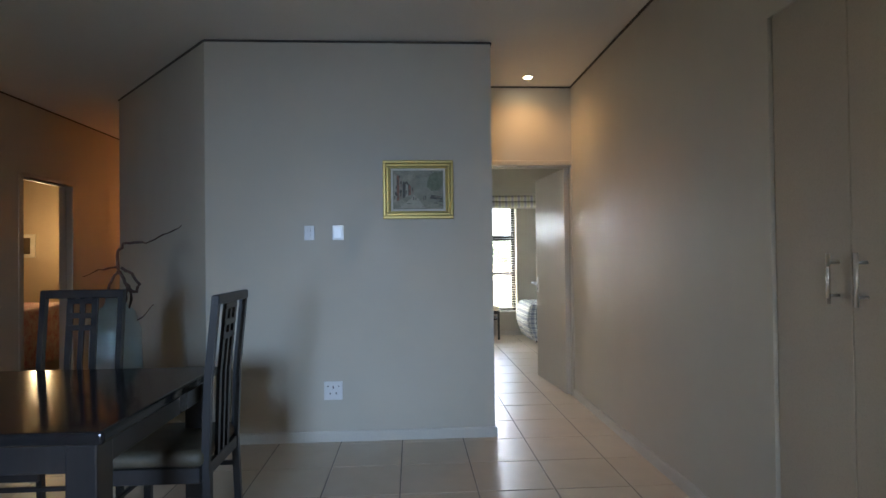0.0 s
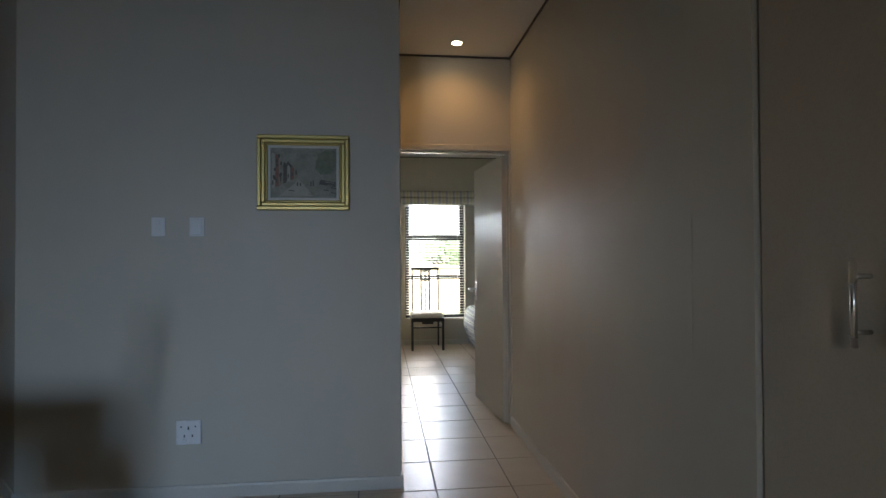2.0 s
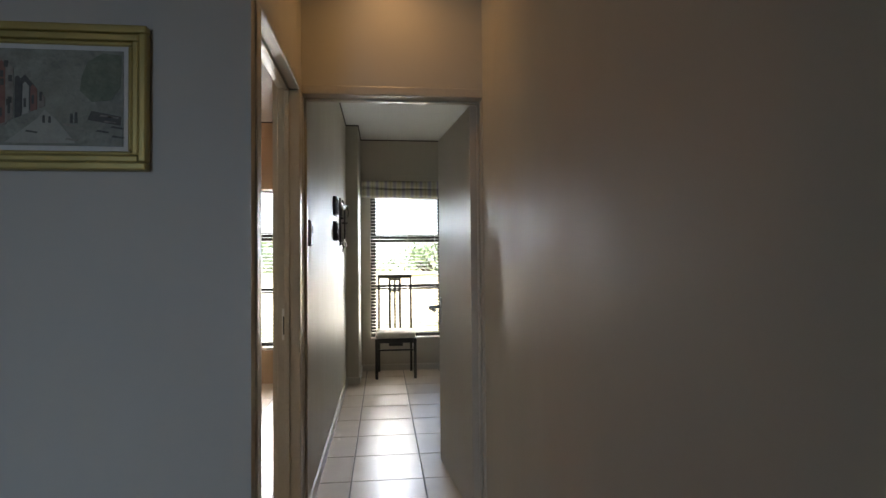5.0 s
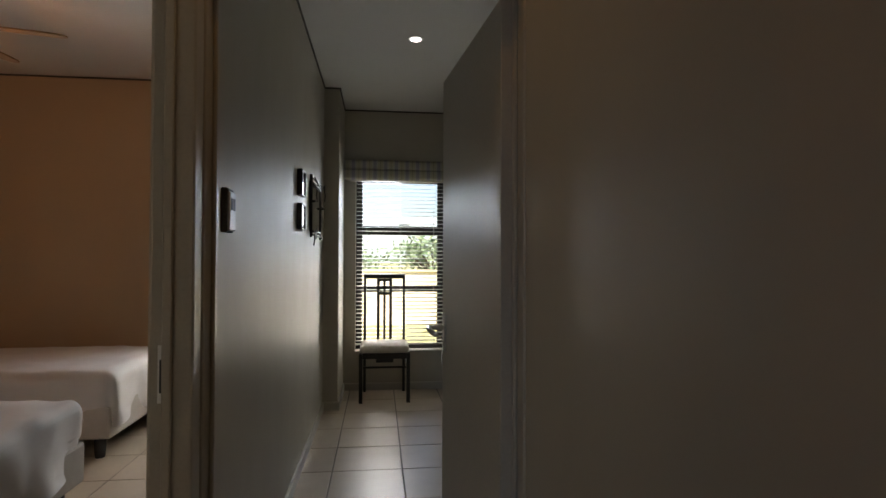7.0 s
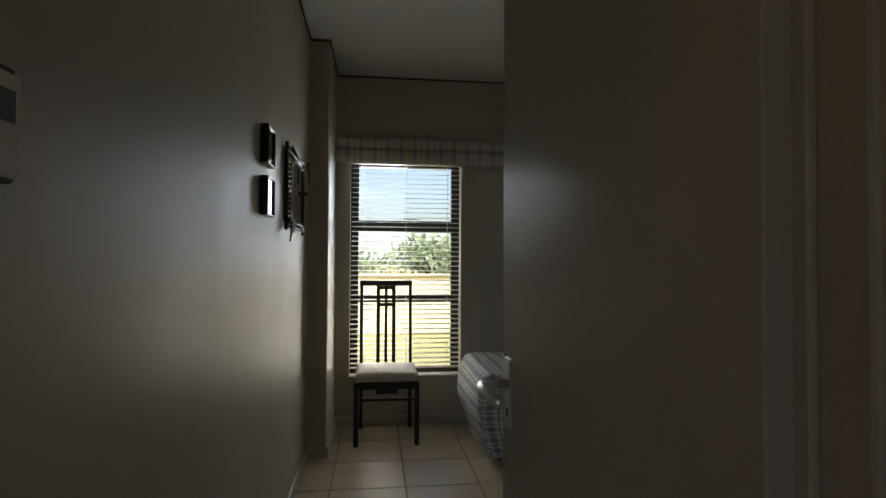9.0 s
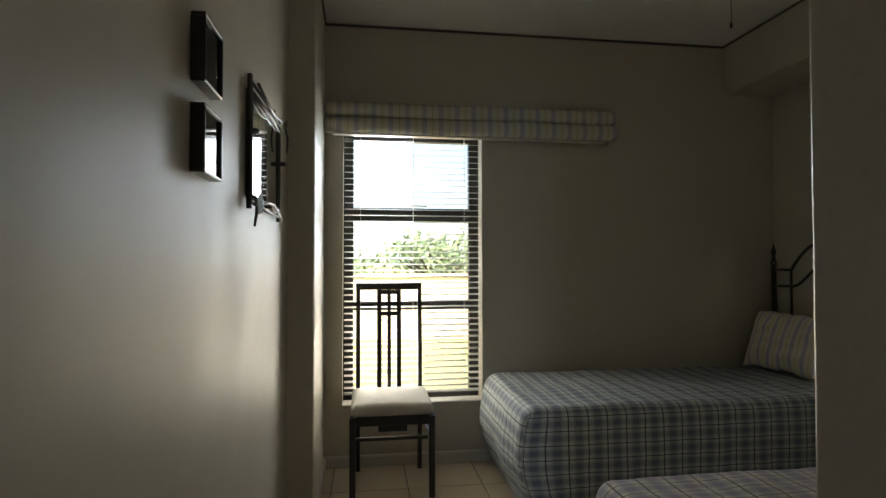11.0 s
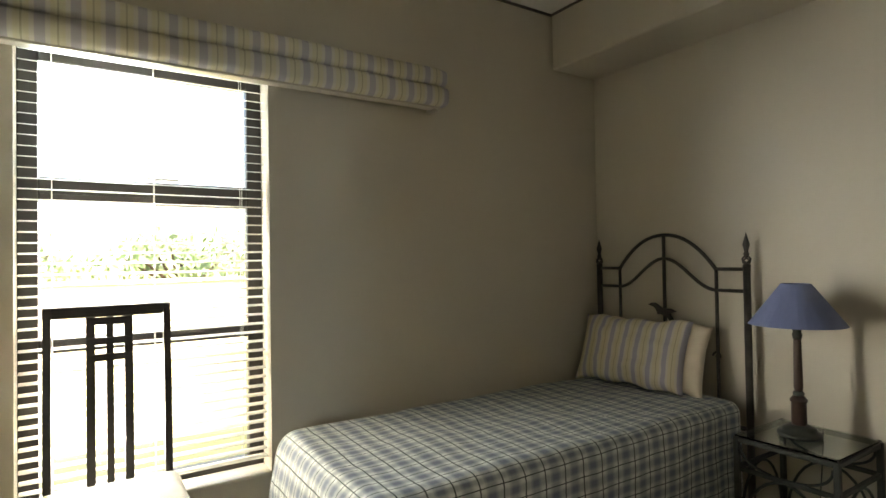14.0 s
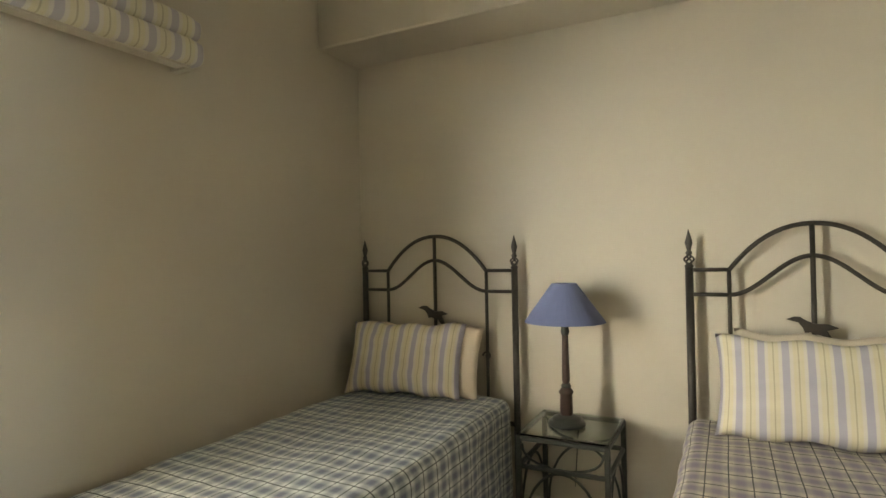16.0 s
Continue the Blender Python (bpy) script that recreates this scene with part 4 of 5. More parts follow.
for k in range(9):
    a = rng.uniform(-0.16, -0.11)
    z = rng.uniform(-0.06, 0.09)
    daub([(a, z), (a + 0.010, z), (a + 0.010, z + 0.018), (a, z + 0.018)], M_INK, -0.0158)
M_BRICKRED = surface("faded_red_paint", (0.22, 0.09, 0.06), (0.28, 0.15, 0.10), 0.6, scale=40, fine=150)
for k in range(7):
    xa = -0.165 + 0.020 * k
    top, low = 0.115 - 0.017 * k + rng.uniform(-0.01, 0.01), -0.085 + 0.009 * k
    daub([(xa, low), (xa + 0.016, low + 0.006), (xa + 0.016, top - 0.012), (xa + 0.006, top), (xa, top - 0.008)], (M_PALE, M_BRICKRED, M_HOUSE, M_INK)[k % 4], -0.0154 - 0.0001 * k)
    daub([(xa + 0.003, low + 0.02), (xa + 0.009, low + 0.021), (xa + 0.009, low + 0.045), (xa + 0.003, low + 0.044)], M_INK, -0.0164)
for k in range(10):
    xa, za = rng.uniform(-0.10, 0.15), rng.uniform(-0.12, -0.05)
    daub([(xa, za), (xa + 0.03, za - 0.004), (xa + 0.033, za), (xa + 0.004, za + 0.005)], M_INK if k % 2 else M_HOUSE, -0.0156)
for px_, hh in ((0.035, 0.026), (0.047, 0.03), (-0.02, 0.018), (-0.035, 0.02)):
    daub([(px_, -0.07), (px_ + 0.007, -0.07), (px_ + 0.006, -0.07 + hh), (px_ + 0.001, -0.07 + hh)], M_INK, -0.0158)


def wall_plate(name, x, z, w, h, label, kind):
    ob = thing(name, (x, PIC_Y, z), label, kind)
    part("plate", box((-w / 2, -0.009, -h / 2), (w / 2, 0, h / 2), 0.004, 2), M_PLASTIC, ob)
    return ob


a = wall_plate("light_switch", -0.645, 1.41, 0.07, 0.10, "white plastic wall light switch with two rockers", "switch")
for z in (-0.02, 0.02):
    part("rocker", box((-0.010, -0.014, z - 0.014), (0.010, -0.008, z + 0.014), 0.003), M_PLASTIC, a)
b = wall_plate("thermostat_plate", -0.453, 1.41, 0.075, 0.10, "white plastic wall plate with a cover", "switch")
part("cover", box((-0.028, -0.016, -0.04), (0.028, -0.008, 0.04), 0.004, 2), M_PLASTIC, b)
s = wall_plate("wall_socket", -0.494, 0.343, 0.125, 0.125, "white three-pin plastic wall socket", "socket")
for x, z, w, h in ((0, 0.022, 0.007, 0.018), (-0.02, -0.018, 0.007, 0.012), (0.02, -0.018, 0.007, 0.012), (0.035, 0.03, 0.007, 0.007), (-0.035, 0.03, 0.007, 0.007)):
    part("pin_hole", box((x - w / 2, -0.0105, z - h / 2), (x + w / 2, -0.0085, z + h / 2)), M_GREY, s)
part("rocker", box((-0.03, -0.014, -0.05), (-0.008, -0.008, -0.032), 0.002), M_PLASTIC, s)


# ---- lamps in the ceilings ----
def downlight(x, y, z, glass, label):
    d = thing("downlight", (x, y, z), label, "lamp", "ceiling downlights")
    part("ring", lathe([(0.036, -0.002), (0.048, -0.006), (0.048, -0.001), (0.036, 0.0)], 24), M_STEEL, d, "", True)
    part("bulb", lathe([(0.002, -0.010), (0.026, -0.008), (0.034, -0.003), (0.034, -0.001)], 20), glass, d, "glowing bulb face", True)


downlight(1.026, 4.62, CEIL, M_LAMP_WARM, "lit recessed warm downlight in the passage ceiling")
downlight(1.286, 6.93, CEIL_B, M_LAMP_WHITE, "lit recessed downlight in the bedroom ceiling")
downlight(-0.09, 6.445, CEIL, M_PLASTIC, "unlit recessed downlight in the twin room ceiling")
cord = thing("pull_cord", (2.78, 7.84, CEIL_B), "thin dark pull cord hanging from the bedroom ceiling", "cord")
part("ceiling_rose", lathe([(0.020, -0.014), (0.026, -0.010), (0.026, 0.0)], 16), M_PLASTIC, cord, "small white ceiling rose", True)
part("string", tube([(0, 0, -0.012), (0.001, 0, -0.24)], 0.0022, 6), M_GREY, cord)
part("toggle", lathe([(0.003, -0.272), (0.007, -0.265), (0.006, -0.245), (0.002, -0.238)], 10), M_DARKBROWN, cord, "dark wooden toggle", True)

# ---- bedroom: the mirror wall ----
key = thing("alarm_keypad", (LW, 5.075, 1.39), "small white alarm keypad in a dark box on the wall", "keypad")
part("back_box", box((0, -0.036, -0.065), (0.018, 0.036, 0.065), 0.003), M_GREY, key)
part("face", box((0.018, -0.033, -0.06), (0.026, 0.033, 0.055), 0.003), M_PLASTIC, key)
part("display", box((0.026, -0.02, 0.0), (0.0275, 0.02, 0.035)), M_GREY, key)


def photo_frame(y, z):
    p = thing("box_picture_frame", (LW, y, z), "deep dark wooden box frame with glazed picture", "picture frame", "box frames on the wall")
    w, h, d, t = 0.073, 0.0735, 0.031, 0.007
    for nm, lo, hi in (("frame_rail", (0, -w, h - t), (d, w, h)), ("frame_rail", (0, -w, -h), (d, w, -h + t)), ("frame_stile", (0, -w, -h + t), (d, -w + t, h - t)), ("frame_stile", (0, w - t, -h + t), (d, w, h - t))):
        part(nm, box(lo, hi, 0.002), M_BLACKWOOD, p)
    part("backing", box((0.002, -w + t, -h + t), (0.010, w - t, h - t)), M_MAT, p, "pale backing card")
    part("glass", box((0.021, -w + t, -h + t), (0.024, w - t, h - t)), M_MIRROR_GLASS, p)


m, nodes, links, b = material("dark_glazed_print", 0.04)
b.inputs["Base Color"].default_value = (0.03, 0.03, 0.03, 1)
M_MIRROR_GLASS = m
FY = 6.60
photo_frame(FY, 1.485)
photo_frame(FY, 1.676)

mir = thing("wrought_iron_mirror", (LW + 0.0065, 7.35, 1.592), "small wall mirror in a dark wrought-iron branch frame with leaf corners", "mirror")
mw, mh = 0.288, 0.185
part("glass", box((0.004, -mw + 0.012, -mh + 0.02), (0.007, mw - 0.012, mh - 0.02)), M_MIRROR, mir, "clear mirror glass")
part("backboard", box((-0.006, -mw + 0.01, -mh + 0.02), (0.004, mw - 0.01, mh - 0.02)), M_GREY, mir)
for s_ in (-1, 1):
    part("upright_bar", tube([(0.008, s_ * mw, -mh - 0.02), (0.009, s_ * (mw + 0.004), 0), (0.008, s_ * mw, mh + 0.02)], [0.0085, 0.0075, 0.0085], 8), M_IRON, mir, "", True)
    part("inner_bar", tube([(0.010, s_ * (mw - 0.025), -mh), (0.010, s_ * (mw - 0.025), mh)], 0.0035, 8), M_IRON, mir, "", True)
    for dz in (0.0, 0.025):
        part("cross_bar", tube([(0.010, -mw, s_ * (mh - dz)), (0.014, 0, s_ * (mh - dz + 0.004)), (0.010, mw, s_ * (mh - dz))], 0.005, 8), M_IRON, mir, "", True)
    part("curved_twig", tube([(0.024, -mw + 0.05, s_ * (mh + 0.006)), (0.03, -0.06, s_ * (mh - 0.02)), (0.03, 0.04, s_ * (mh - 0.022)), (0.024, mw - 0.02, s_ * (mh + 0.012))], 0.005, 8), M_IRON, mir, "", True)
    part("binding", lathe([(0.012, -0.006), (0.017, 0), (0.012, 0.006)], 12, (0.022, 0.02 * s_, s_ * (mh - 0.012))), M_IRON, mir, "", True)
    part("binding", lathe([(0.012, -0.008), (0.017, 0), (0.012, 0.008)], 12, (0.022, s_ * mw, 0.03)), M_IRON, mir, "", True)


def leaf_bm(c, dy, dz, size):
    """A bent flat iron leaf with a stalk."""
    bm = bmesh.new()
    out = [(-0.02, 0.0), (0.1, 0.32), (0.34, 0.42), (0.5, 0.30), (0.72, 0.34), (1.0, 0.0), (0.7, -0.24), (0.45, -0.22), (0.3, -0.38), (0.08, -0.3)]
    f, bk = [], []
    for u, v in out:
        y, z = c[1] + size * (u * dy - v * dz), c[2] + size * (u * dz + v * dy)
        x = c[0] + 0.012 * math.sin(3 * u)
        f.append(bm.verts.new((x + 0.003, y, z)))
        bk.append(bm.verts.new((x, y, z)))
    bm.faces.new(f)
    bm.faces.new(bk[::-1])
    k = len(out)
    for i in range(k):
        bm.faces.new((f[i], f[(i + 1) % k], bk[(i + 1) % k], bk[i]))
    return bm


M_LEAD = surface("grey_leaf_iron", (0.13, 0.13, 0.135), (0.19, 0.19, 0.195), 0.45, 0.6, scale=30, fine=200)
part("leaf", leaf_bm((0.03, -mw - 0.01, -mh - 0.02), 0.8, 0.6, 0.085), M_LEAD, mir, "grey iron leaf")
part("leaf", leaf_bm((0.03, mw - 0.03, mh + 0.0), 0.6, 0.3, 0.06), M_LEAD, mir, "grey iron leaf")
part("stalk", tube([(0.03, -mw, -mh), (0.034, -mw - 0.02, -mh - 0.035), (0.03, -mw - 0.03, -mh - 0.075)], [0.006, 0.005, 0.004], 6), M_IRON, mir, "", True)
part("stalk", tube([(0.03, mw + 0.01, mh + 0.01), (0.04, mw + 0.03, mh - 0.05), (0.035, mw + 0.035, mh - 0.10)], [0.005, 0.004, 0.003], 6), M_IRON, mir, "", True)


# ---- bedroom: beds ----
HB_X = BED_X - 0.055
BED_TOP = 0.558


def headboard(yc, half, label):
    """Wrought-iron headboard between two posts with finials, an arch over a wave, and a small bird."""
    hb = thing("iron_headboard", (HB_X, yc, 0), label, "headboard", "iron headboards")
    ins = half - 0.15
    for s_ in (-1, 1):
        p = part("post", tube([(0, s_ * half, 0), (0, s_ * half, 1.185)], 0.0165, 10), M_IRON, hb, "", True)
        part("finial", lathe([(0.010, 1.235), (0.014, 1.245), (0.008, 1.255), (0.013, 1.275), (0.016, 1.288), (0.010, 1.310), (0.004, 1.332), (0.001, 1.345)], 10, (0, s_ * half, 0)), M_IRON, p, "", True)
        bm = lathe([(0.018, 1.183), (0.019, 1.190), (0.012, 1.196)], 10, (0, s_ * half, 0))
        for k in range(4):
            a0 = k * math.pi / 2
            add_tube(bm, [(0.020 * math.sin(math.pi * i / 8) * math.cos(a0 + i * 0.35), s_ * half + 0.020 * math.sin(math.pi * i / 8) * math.sin(a0 + i * 0.35), 1.192 + 0.046 * i / 8) for i in range(9)], 0.0042, 6)
        part("basket_twist", bm, M_IRON, p, "", True)
        part("inner_upright", tube([(0, s_ * ins, 0.30), (0, s_ * ins, 1.175)], 0.0085, 8), M_IRON, hb, "", True)
        for z in (1.172, 1.068):
            part("short_rail", tube([(0, s_ * half, z), (0, s_ * ins, z)], 0.0085, 8), M_IRON, hb, "", True)
    arc = [(0, -ins * math.cos(math.pi * i / 28), 1.170 + 0.182 * (1 - abs(math.cos(math.pi * i / 28)) ** 2.15)) for i in range(29)]
    part("arch", tube(arc, 0.0095, 8), M_IRON, hb, "", True)
    low = []
    for i in range(33):
        u = -1 + i / 16
        low.append((0, ins * u, 1.068 + 0.158 * (0.5 + 0.5 * math.cos(math.pi * u))))
    part("wave_rail", tube(low, 0.009, 8), M_IRON, hb, "", True)
    part("centre_upright", tube([(0, 0, 0.30), (0, 0, 1.352)], 0.0095, 8), M_IRON, hb, "", True)
    part("lower_rail", tube([(0, -half, 0.42), (0, half, 0.42)], 0.011, 8), M_IRON, hb, "", True)
    bm = bmesh.new()
    out = [(0.085, 0.918), (0.062, 0.930), (0.045, 0.932), (0.025, 0.922), (0.0, 0.914), (-0.04, 0.918), (-0.07, 0.910), (-0.052, 0.902), (-0.035, 0.896), (-0.05, 0.872), (-0.065, 0.845), (-0.052, 0.846), (-0.02, 0.878), (0.015, 0.884), (0.03, 0.880), (0.036, 0.896), (0.05, 0.912)]
    f, bk = [bm.verts.new((-0.018, 1.1 * y, 0.945 + 1.15 * (z - 0.9) + 0.12 * y)) for y, z in out], [bm.verts.new((-0.006, 1.1 * y, 0.945 + 1.15 * (z - 0.9) + 0.12 * y)) for y, z in out]
    bm.faces.new(f)
    bm.faces.new(bk[::-1])
    for i in range(len(out)):
        j = (i + 1) % len(out)
        bm.faces.new((f[i], f[j], bk[j], bk[i]))
    part("bird_ornament", bm, M_IRON, hb, "small cut iron bird")
    for s_ in (-1, 1):
        part("scroll", tube([(-0.004 + 0.0 * i, s_ * ins - s_ * 0.024 * math.cos(i * 0.6) * (1 - i / 14), 0.745 + 0.024 * math.sin(i * 0.6) * (1 - i / 14)) for i in range(12)], 0.005, 6), M_IRON, hb, "", True)
    return hb


def bed(yc, width, length, cover_mat, label, cover_label):
    xf = BED_X - 0.075 - length
    b_ = thing("single_bed", (xf + length / 2, yc, 0), label, "bed", "single beds")
    part("base", box((-length / 2 + 0.03, -width / 2 + 0.03, 0.10), (length / 2, width / 2 - 0.03, 0.30), 0.01), M_FLOORBOARD, b_)
    part("mattress", soft_block((length - 0.04, width - 0.05, 0.18), 0.04, 0.08, 0.002, 1), M_FLOORBOARD, b_, "", True).location = (0, 0, 0.301)
    for sx in (-1, 1):
        for sy in (-1, 1):
            part("foot", lathe([(0.02, 0), (0.026, 0.03), (0.028, 0.10)], 12, (sx * (length / 2 - 0.12), sy * (width / 2 - 0.12), 0)), M_GREY, b_, "", True)
    cv = soft_block((length, width, BED_TOP - 0.045), 0.055, 0.035, 0.009, 3 + yc, open_bottom=True, taper=0.012, scale=4.5)
    for v in cv.verts:
        hang = max(0.0, 1 - v.co.z / (BED_TOP - 0.045))
        a = 0.012 * math.sin(v.co.x * 13 + 2 * v.co.y) + 0.010 * noise.noise(Vector((v.co.x * 5, v.co.y * 5, yc)))
        if v.co.y * v.co.y > (width / 2 - 0.06) ** 2:
            v.co.y += math.copysign(a * hang, v.co.y)
        near_foot = max(0.0, 1 - (v.co.x + length / 2) / 0.22)
        v.co.x += (0.012 * math.sin(v.co.y * 12) * hang - 0.05 * math.sin(math.pi * hang) + 0.06 * max(0, hang - 0.55)) * near_foot
    cover = thing("bedspread", (xf + length / 2, yc, 0.045), cover_label, "bedspread", "bedspreads")
    for k, nm in enumerate(("top_panel", "side_drop", "side_drop", "foot_drop", "head_drop")):
        piece = cv.copy()
        bmesh.ops.delete(piece, geom=[f for f in piece.faces if f.material_index != k], context="FACES")
        for f in piece.faces:
            f.material_index = 0
        part(nm, piece, cover_mat, cover, "", True)
    cv.free()
    z = 0.012
    lx, ly = length / 2 - 0.012, width / 2 - 0.004
    part("hem", tube([(lx, -ly, z), (-lx + 0.03, -ly, z), (-lx + 0.01, -ly + 0.03, z), (-lx + 0.01, ly - 0.03, z), (-lx + 0.03, ly, z), (lx, ly, z)], 0.006, 6), cover_mat, cover, "", True)
    return b_


B1Y, B2Y, HALF = 8.20, 6.535, 0.441
headboard(B1Y, HALF, "dark wrought-iron arched headboard of the bed by the window wall")
headboard(B2Y, HALF, "dark wrought-iron arched headboard of the second bed")
bed(B1Y, 0.86, 1.93, M_PLAID, "single divan bed along the window wall", "quilted blue and green plaid bedspread hanging to the floor")
bed(B2Y, 0.92, 1.95, M_PLAID_LILAC, "second single divan bed nearer the door", "quilted lilac and yellow plaid bedspread hanging to the floor")


def pillow(place, turn, size, mat, label, seed, name="striped_pillow"):
    ob = put_bm(name, pillow_bm(*size, seed), mat, True)
    ob.matrix_basis = pose(*place, 0, 0, 0) @ turn
    return tagged(ob, label, "pillow", "bed pillows")


def lean(rz, tip):
    return pose(0, 0, 0, 0, 0, rz) @ pose(0, 0, 0, tip, 0, 0)


PZ = BED_TOP
pillow((HB_X - 0.17, B1Y + 0.093, PZ + 0.18), lean(-84, -20), (0.63, 0.375, 0.14), M_STRIPE, "lilac and yellow striped pillow leaning on the headboard", 1)
pillow((HB_X - 0.085, B1Y + 0.04, PZ + 0.165), lean(-90, -17), (0.66, 0.36, 0.12), M_CREAM, "plain cream pillow behind the striped one", 2, "cream_pillow")
pillow((HB_X - 0.20, B2Y - 0.01, PZ + 0.18), lean(-92, -22), (0.72, 0.39, 0.15), M_STRIPE, "lilac and yellow striped pillow on the second bed", 3)
pillow((HB_X - 0.09, B2Y - 0.06, PZ + 0.185), lean(-90, -16), (0.68, 0.39, 0.13), M_CREAM, "plain cream pillow behind the striped one", 4, "cream_pillow")

# ---- bedside table and lamp ----
NX0, NX1, NY0, NY1, NZ = 3.295, BED_X - 0.03, 7.265, 7.63, 0.492
nt = thing("bedside_table", ((NX0 + NX1) / 2, (NY0 + NY1) / 2, 0), "small grey-green iron bedside table with a glass top", "bedside table")
hx, hy = (NX1 - NX0) / 2, (NY1 - NY0) / 2
for sx in (-1, 1):
    for sy in (-1, 1):
        part("leg", box((sx * hx - 0.011, sy * hy - 0.011, 0), (sx * hx + 0.011, sy * hy + 0.011, NZ), 0.003), M_VERDIGRIS, nt)
for z in (NZ - 0.022, 0.355):
    for s_ in (-1, 1):
        part("rail", box((-hx + 0.011, s_ * hy - 0.008, z), (hx - 0.011, s_ * hy + 0.008, z + 0.018), 0.002), M_VERDIGRIS, nt)
        part("rail", box((s_ * hx - 0.008, -hy + 0.011, z), (s_ * hx + 0.008, hy - 0.011, z + 0.018), 0.002), M_VERDIGRIS, nt)
for s_ in (-1, 1):
    part("arch_scroll", tube([(s_ * hx, -(hy - 0.014) * math.cos(math.pi * i / 16), 0.07 + 0.285 * math.sin(math.pi * i / 16)) for i in range(17)], 0.006, 7), M_VERDIGRIS, nt, "", True)
    part("arch_scroll", tube([(-(hx - 0.014) * math.cos(math.pi * i / 16), s_ * hy, 0.07 + 0.285 * math.sin(math.pi * i / 16)) for i in range(17)], 0.006, 7), M_VERDIGRIS, nt, "", True)
    for k in (-1, 1):
        part("curl", tube([(s_ * hx, k * (hy - 0.015 - 0.10 * (1 - math.cos(i * 0.16))), 0.372 + 0.085 * (1 - i / 12) ** 2) for i in range(12)], 0.0055, 7), M_VERDIGRIS, nt, "", True)
part("glass_top", box((-hx - 0.006, -hy - 0.006, NZ), (hx + 0.006, hy + 0.006, NZ + 0.008), 0.002), M_GLASS, nt, "clear greenish glass top")

lamp = thing("table_lamp", (3.48, 7.472, NZ + 0.008), "table lamp with blue cone shade on a dark turned column", "lamp")
part("foot", lathe([(0.078, 0), (0.082, 0.008), (0.078, 0.018), (0.062, 0.022), (0.060, 0.034), (0.045, 0.040), (0.034, 0.046)], 28), M_VERDIGRIS, lamp, "grey-green turned foot", True)
part("drum", lathe([(0.026, 0.044), (0.028, 0.052), (0.027, 0.135), (0.032, 0.140), (0.032, 0.148), (0.018, 0.166)], 24), M_DARKBROWN, lamp, "", True)
part("collar", lathe([(0.018, 0.160), (0.022, 0.172), (0.016, 0.182)], 20), M_VERDIGRIS, lamp, "", True)
part("column", lathe([(0.014, 0.180), (0.0175, 0.20), (0.014, 0.38), (0.013, 0.395)], 20), M_DARKBROWN, lamp, "", True)
part("cap", lathe([(0.015, 0.393), (0.019, 0.41), (0.015, 0.425), (0.020, 0.44), (0.012, 0.455)], 20), M_VERDIGRIS, lamp, "", True)
part("stem", tube([(0, 0, 0.45), (0, 0, 0.595)], 0.005, 8), M_IRON, lamp, "", True)
part("shade", lathe([(0.176, 0.452), (0.054, 0.620), (0.0515, 0.620), (0.1735, 0.453)], 40), M_SHADE, lamp, "matt blue fabric cone shade", False)
part("flex", tube([(0.03, -0.02, 0.012), (0.09, -0.05, 0.004), (0.13, -0.03, 0.004), (0.205, 0.0, -0.08), (0.205, 0.02, -0.35)], 0.0028, 6), M_IRON, lamp, "", True)


# ---- twin room seen through the passage opening ----
def plain_bed(x, y, w, l, rz, label, top=0.55):
    b_ = thing("divan_bed", (x, y, 0), label, "bed", "divan beds in the twin room", rz)
    part("base", box((-w / 2, -l / 2, 0.13), (w / 2, l / 2, 0.33), 0.015, 2), M_FLOORBOARD, b_, "cream quilted divan base")
    for sx in (-1, 1):
        for sy in (-1, 1):
            part("foot", lathe([(0.028, 0), (0.034, 0.06), (0.034, 0.13)], 12, (sx * (w / 2 - 0.08), sy * (l / 2 - 0.09), 0)), M_GREY, b_, "dark castor foot", True)
    part("mattress", soft_block((w, l, top - 0.35), 0.05, 0.10, 0.002, 1), M_WHITE_LINEN, b_, "", True).location = (0, 0, 0.332)
    sheet = soft_block((w + 0.03, l + 0.03, top - 0.19), 0.075, 0.045, 0.014, 7 + x, open_bottom=True, scale=5)
    for v in sheet.verts:
        hang = max(0.0, 1 - v.co.z / (top - 0.19))
        v.co.z -= 0.05 * hang * noise.noise(Vector((v.co.x * 3, v.co.y * 3, x)))
        v.co.x += 0.03 * hang * math.sin(v.co.y * 9) * (1 if v.co.x > 0 else -1)
        v.co.y += 0.03 * hang * math.sin(v.co.x * 10) * (1 if v.co.y > 0 else -1)
    s_ = put_bm("bed_sheet", sheet, M_WHITE_LINEN, True)
    s_.matrix_basis = pose(x, y, 0.19, 0, 0, rz)
    tagged(s_, "creased white sheet draped over the divan", "sheet", "white sheets")


plain_bed(-1.52, 7.55, 1.07, 1.88, 90, "cream divan bed against the far wall of the twin room")
plain_bed(-1.34, 5.83, 1.07, 1.88, 90, "second cream divan bed in the twin room")

fan = thing("ceiling_fan", (-1.2, 6.42, CEIL), "ceiling fan with broad wooden blades at rest", "fan")
part("rod", tube([(0, 0, 0), (0, 0, -0.2)], 0.012, 10), M_STEEL, fan, "", True)
part("canopy", lathe([(0.02, -0.06), (0.05, -0.03), (0.062, 0.0)], 20), M_STEEL, fan, "", True)
part("motor", lathe([(0.03, -0.34), (0.09, -0.32), (0.10, -0.26), (0.07, -0.21), (0.02, -0.19)], 24), M_STEEL, fan, "", True)


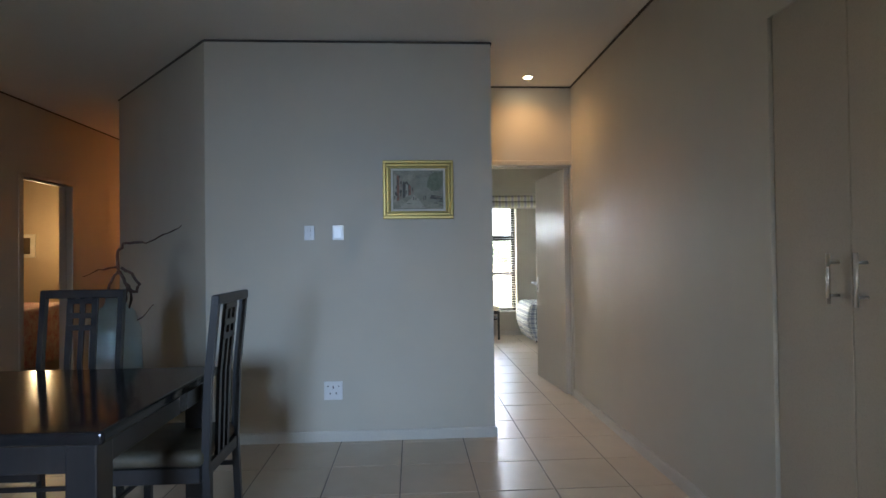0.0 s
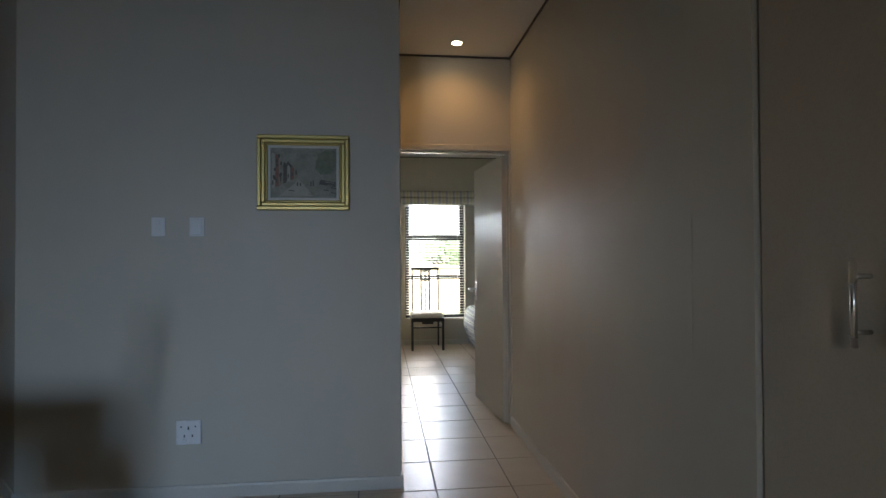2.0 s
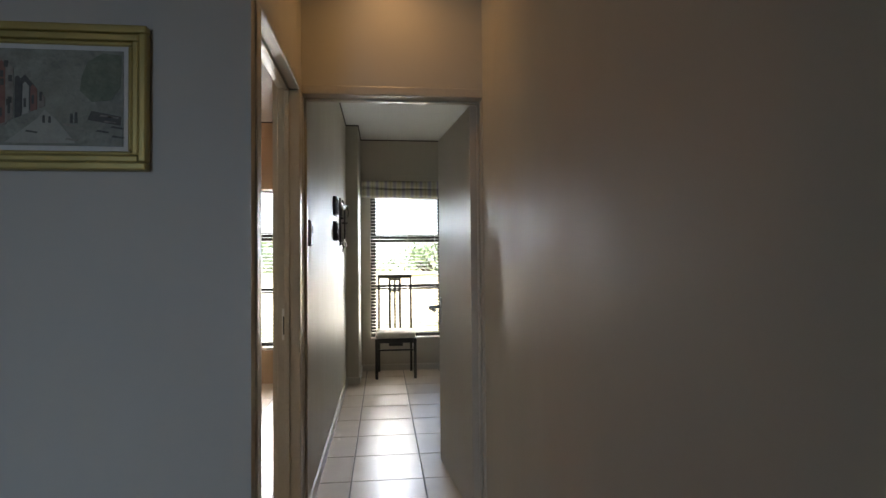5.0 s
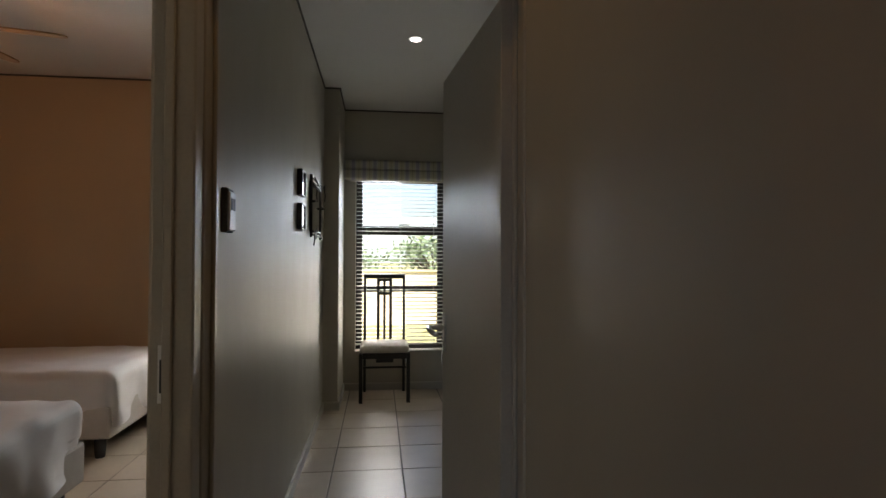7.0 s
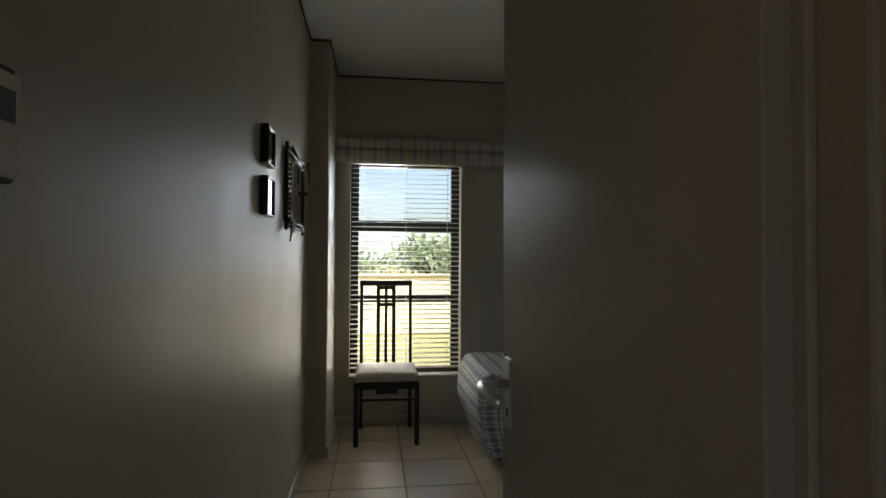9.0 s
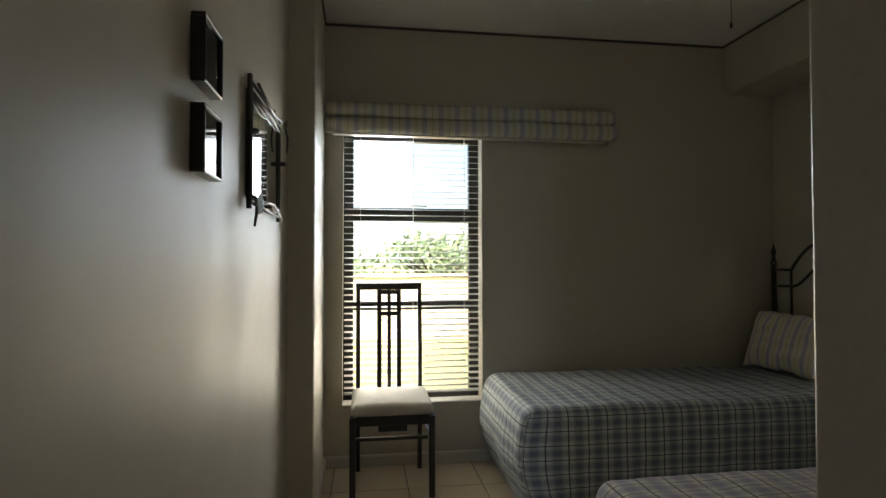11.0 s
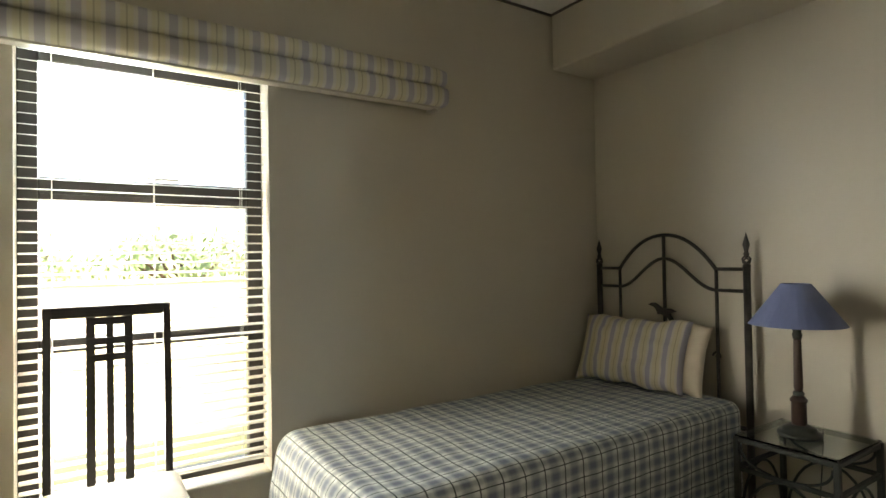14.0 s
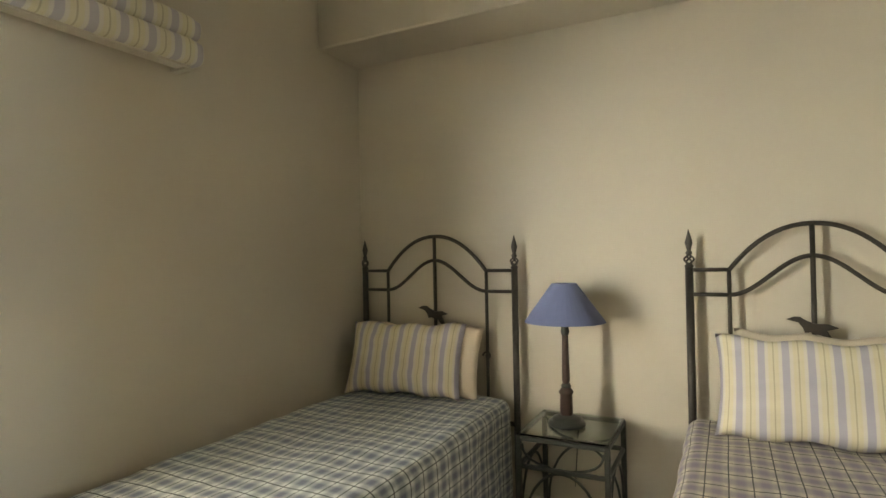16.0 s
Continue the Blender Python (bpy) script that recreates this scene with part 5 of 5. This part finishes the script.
def fan_blade():
    """A broad blade that widens outward to a rounded tip, 8 mm thick."""
    bm = bmesh.new()
    out = [(0.16, -0.045), (0.45, -0.075)] + [(0.52 + 0.08 * math.sin(math.pi * k / 10), -0.075 * math.cos(math.pi * k / 10)) for k in range(11)] + [(0.45, 0.075), (0.16, 0.045)]
    up, low = [bm.verts.new((x, y, 0.004)) for x, y in out], [bm.verts.new((x, y, -0.004)) for x, y in out]
    bm.faces.new(up)
    bm.faces.new(low[::-1])
    for k in range(len(out)):
        n = (k + 1) % len(out)
        bm.faces.new((up[k], up[n], low[n], low[k]))
    return bm


for k in range(5):
    turn = Matrix.Translation((0, 0, -0.28)) @ Matrix.Rotation(k * 2 * math.pi / 5 + 0.25, 4, "Z") @ Matrix.Rotation(radians(12), 4, "X")
    bm = fan_blade()
    bmesh.ops.transform(bm, matrix=turn, verts=bm.verts)
    blade = part("blade", bm, M_FANWOOD, fan)
    bm = box((0.07, -0.018, -0.010), (0.22, 0.018, -0.0045), 0.002)
    bmesh.ops.transform(bm, matrix=turn, verts=bm.verts)
    part("blade_iron", bm, M_STEEL, blade, "steel blade arm")

# ---- far bedroom seen through its doorway ----
fb = thing("floral_bed", (-4.75, 6.4, 0), "bed with pink floral quilt in the far bedroom", "bed", "", 0)
part("base", box((-1.0, -0.75, 0.0), (0.75, 0.75, 0.36), 0.02), M_FLOORBOARD, fb)
part("quilt", soft_block((1.85, 1.56, 0.60), 0.06, 0.06, 0.012, 5, open_bottom=True), M_FLORAL, fb, "pink floral quilt", True).location = (-0.1, 0, 0.14)
ff = thing("small_wall_mirror", (-5.2, 7.9, 1.45), "small pale framed mirror on the ochre wall", "mirror")
part("frame", box((-0.16, -0.02, -0.16), (0.16, 0, 0.16), 0.005), M_CREAM, ff)
part("glass", box((-0.10, -0.024, -0.11), (0.10, -0.0205, 0.11)), M_MIRROR, ff)


# ---- floor tiles ----
TILE_X, TILE_Y, PX, PY, GAP = 0.792, 7.935, 0.4115, 0.411, 0.0065


def tile_mesh():
    bm = box((0, 0, -0.009), (PX - GAP, PY - GAP, 0.0), 0.0022, 1)
    me = bpy.data.meshes.new("tile")
    bm.to_mesh(me)
    bm.free()
    me.materials.append(M_TILE)
    return me


TM = tile_mesh()
floor = bpy.data.objects["floor"]


def tile_at(i, j):
    o = new("tile", TM)
    o.parent = floor
    o.location = (TILE_X + i * PX + GAP / 2, TILE_Y + j * PY + GAP / 2, random.uniform(-0.0004, 0.0004))
    o.rotation_euler = (random.uniform(-0.0008, 0.0008), random.uniform(-0.0008, 0.0008), 0)


far = bmesh.new()
near_count = 0
for i in range(-20, 8):
    for j in range(-27, 2):
        x, y = TILE_X + i * PX, TILE_Y + j * PY
        if x > BED_X or x < -7.1 or y > WIN_Y + 0.1 or y < -3.0:
            continue
        if x > -1.9 and y > 1.0 and (x < 1.2 or y > 4.9) and near_count < 300 and not (x < 0.2 and y > 4.0):
            tile_at(i, j)
            near_count += 1
        else:
            add_box(far, (x + GAP / 2, y + GAP / 2, -0.009), (x + PX - GAP / 2, y + PY - GAP / 2, 0.0))
rest = put_bm("far_tiles", far, M_TILE)
rest.parent = floor
tagged(rest, kind="stuff")
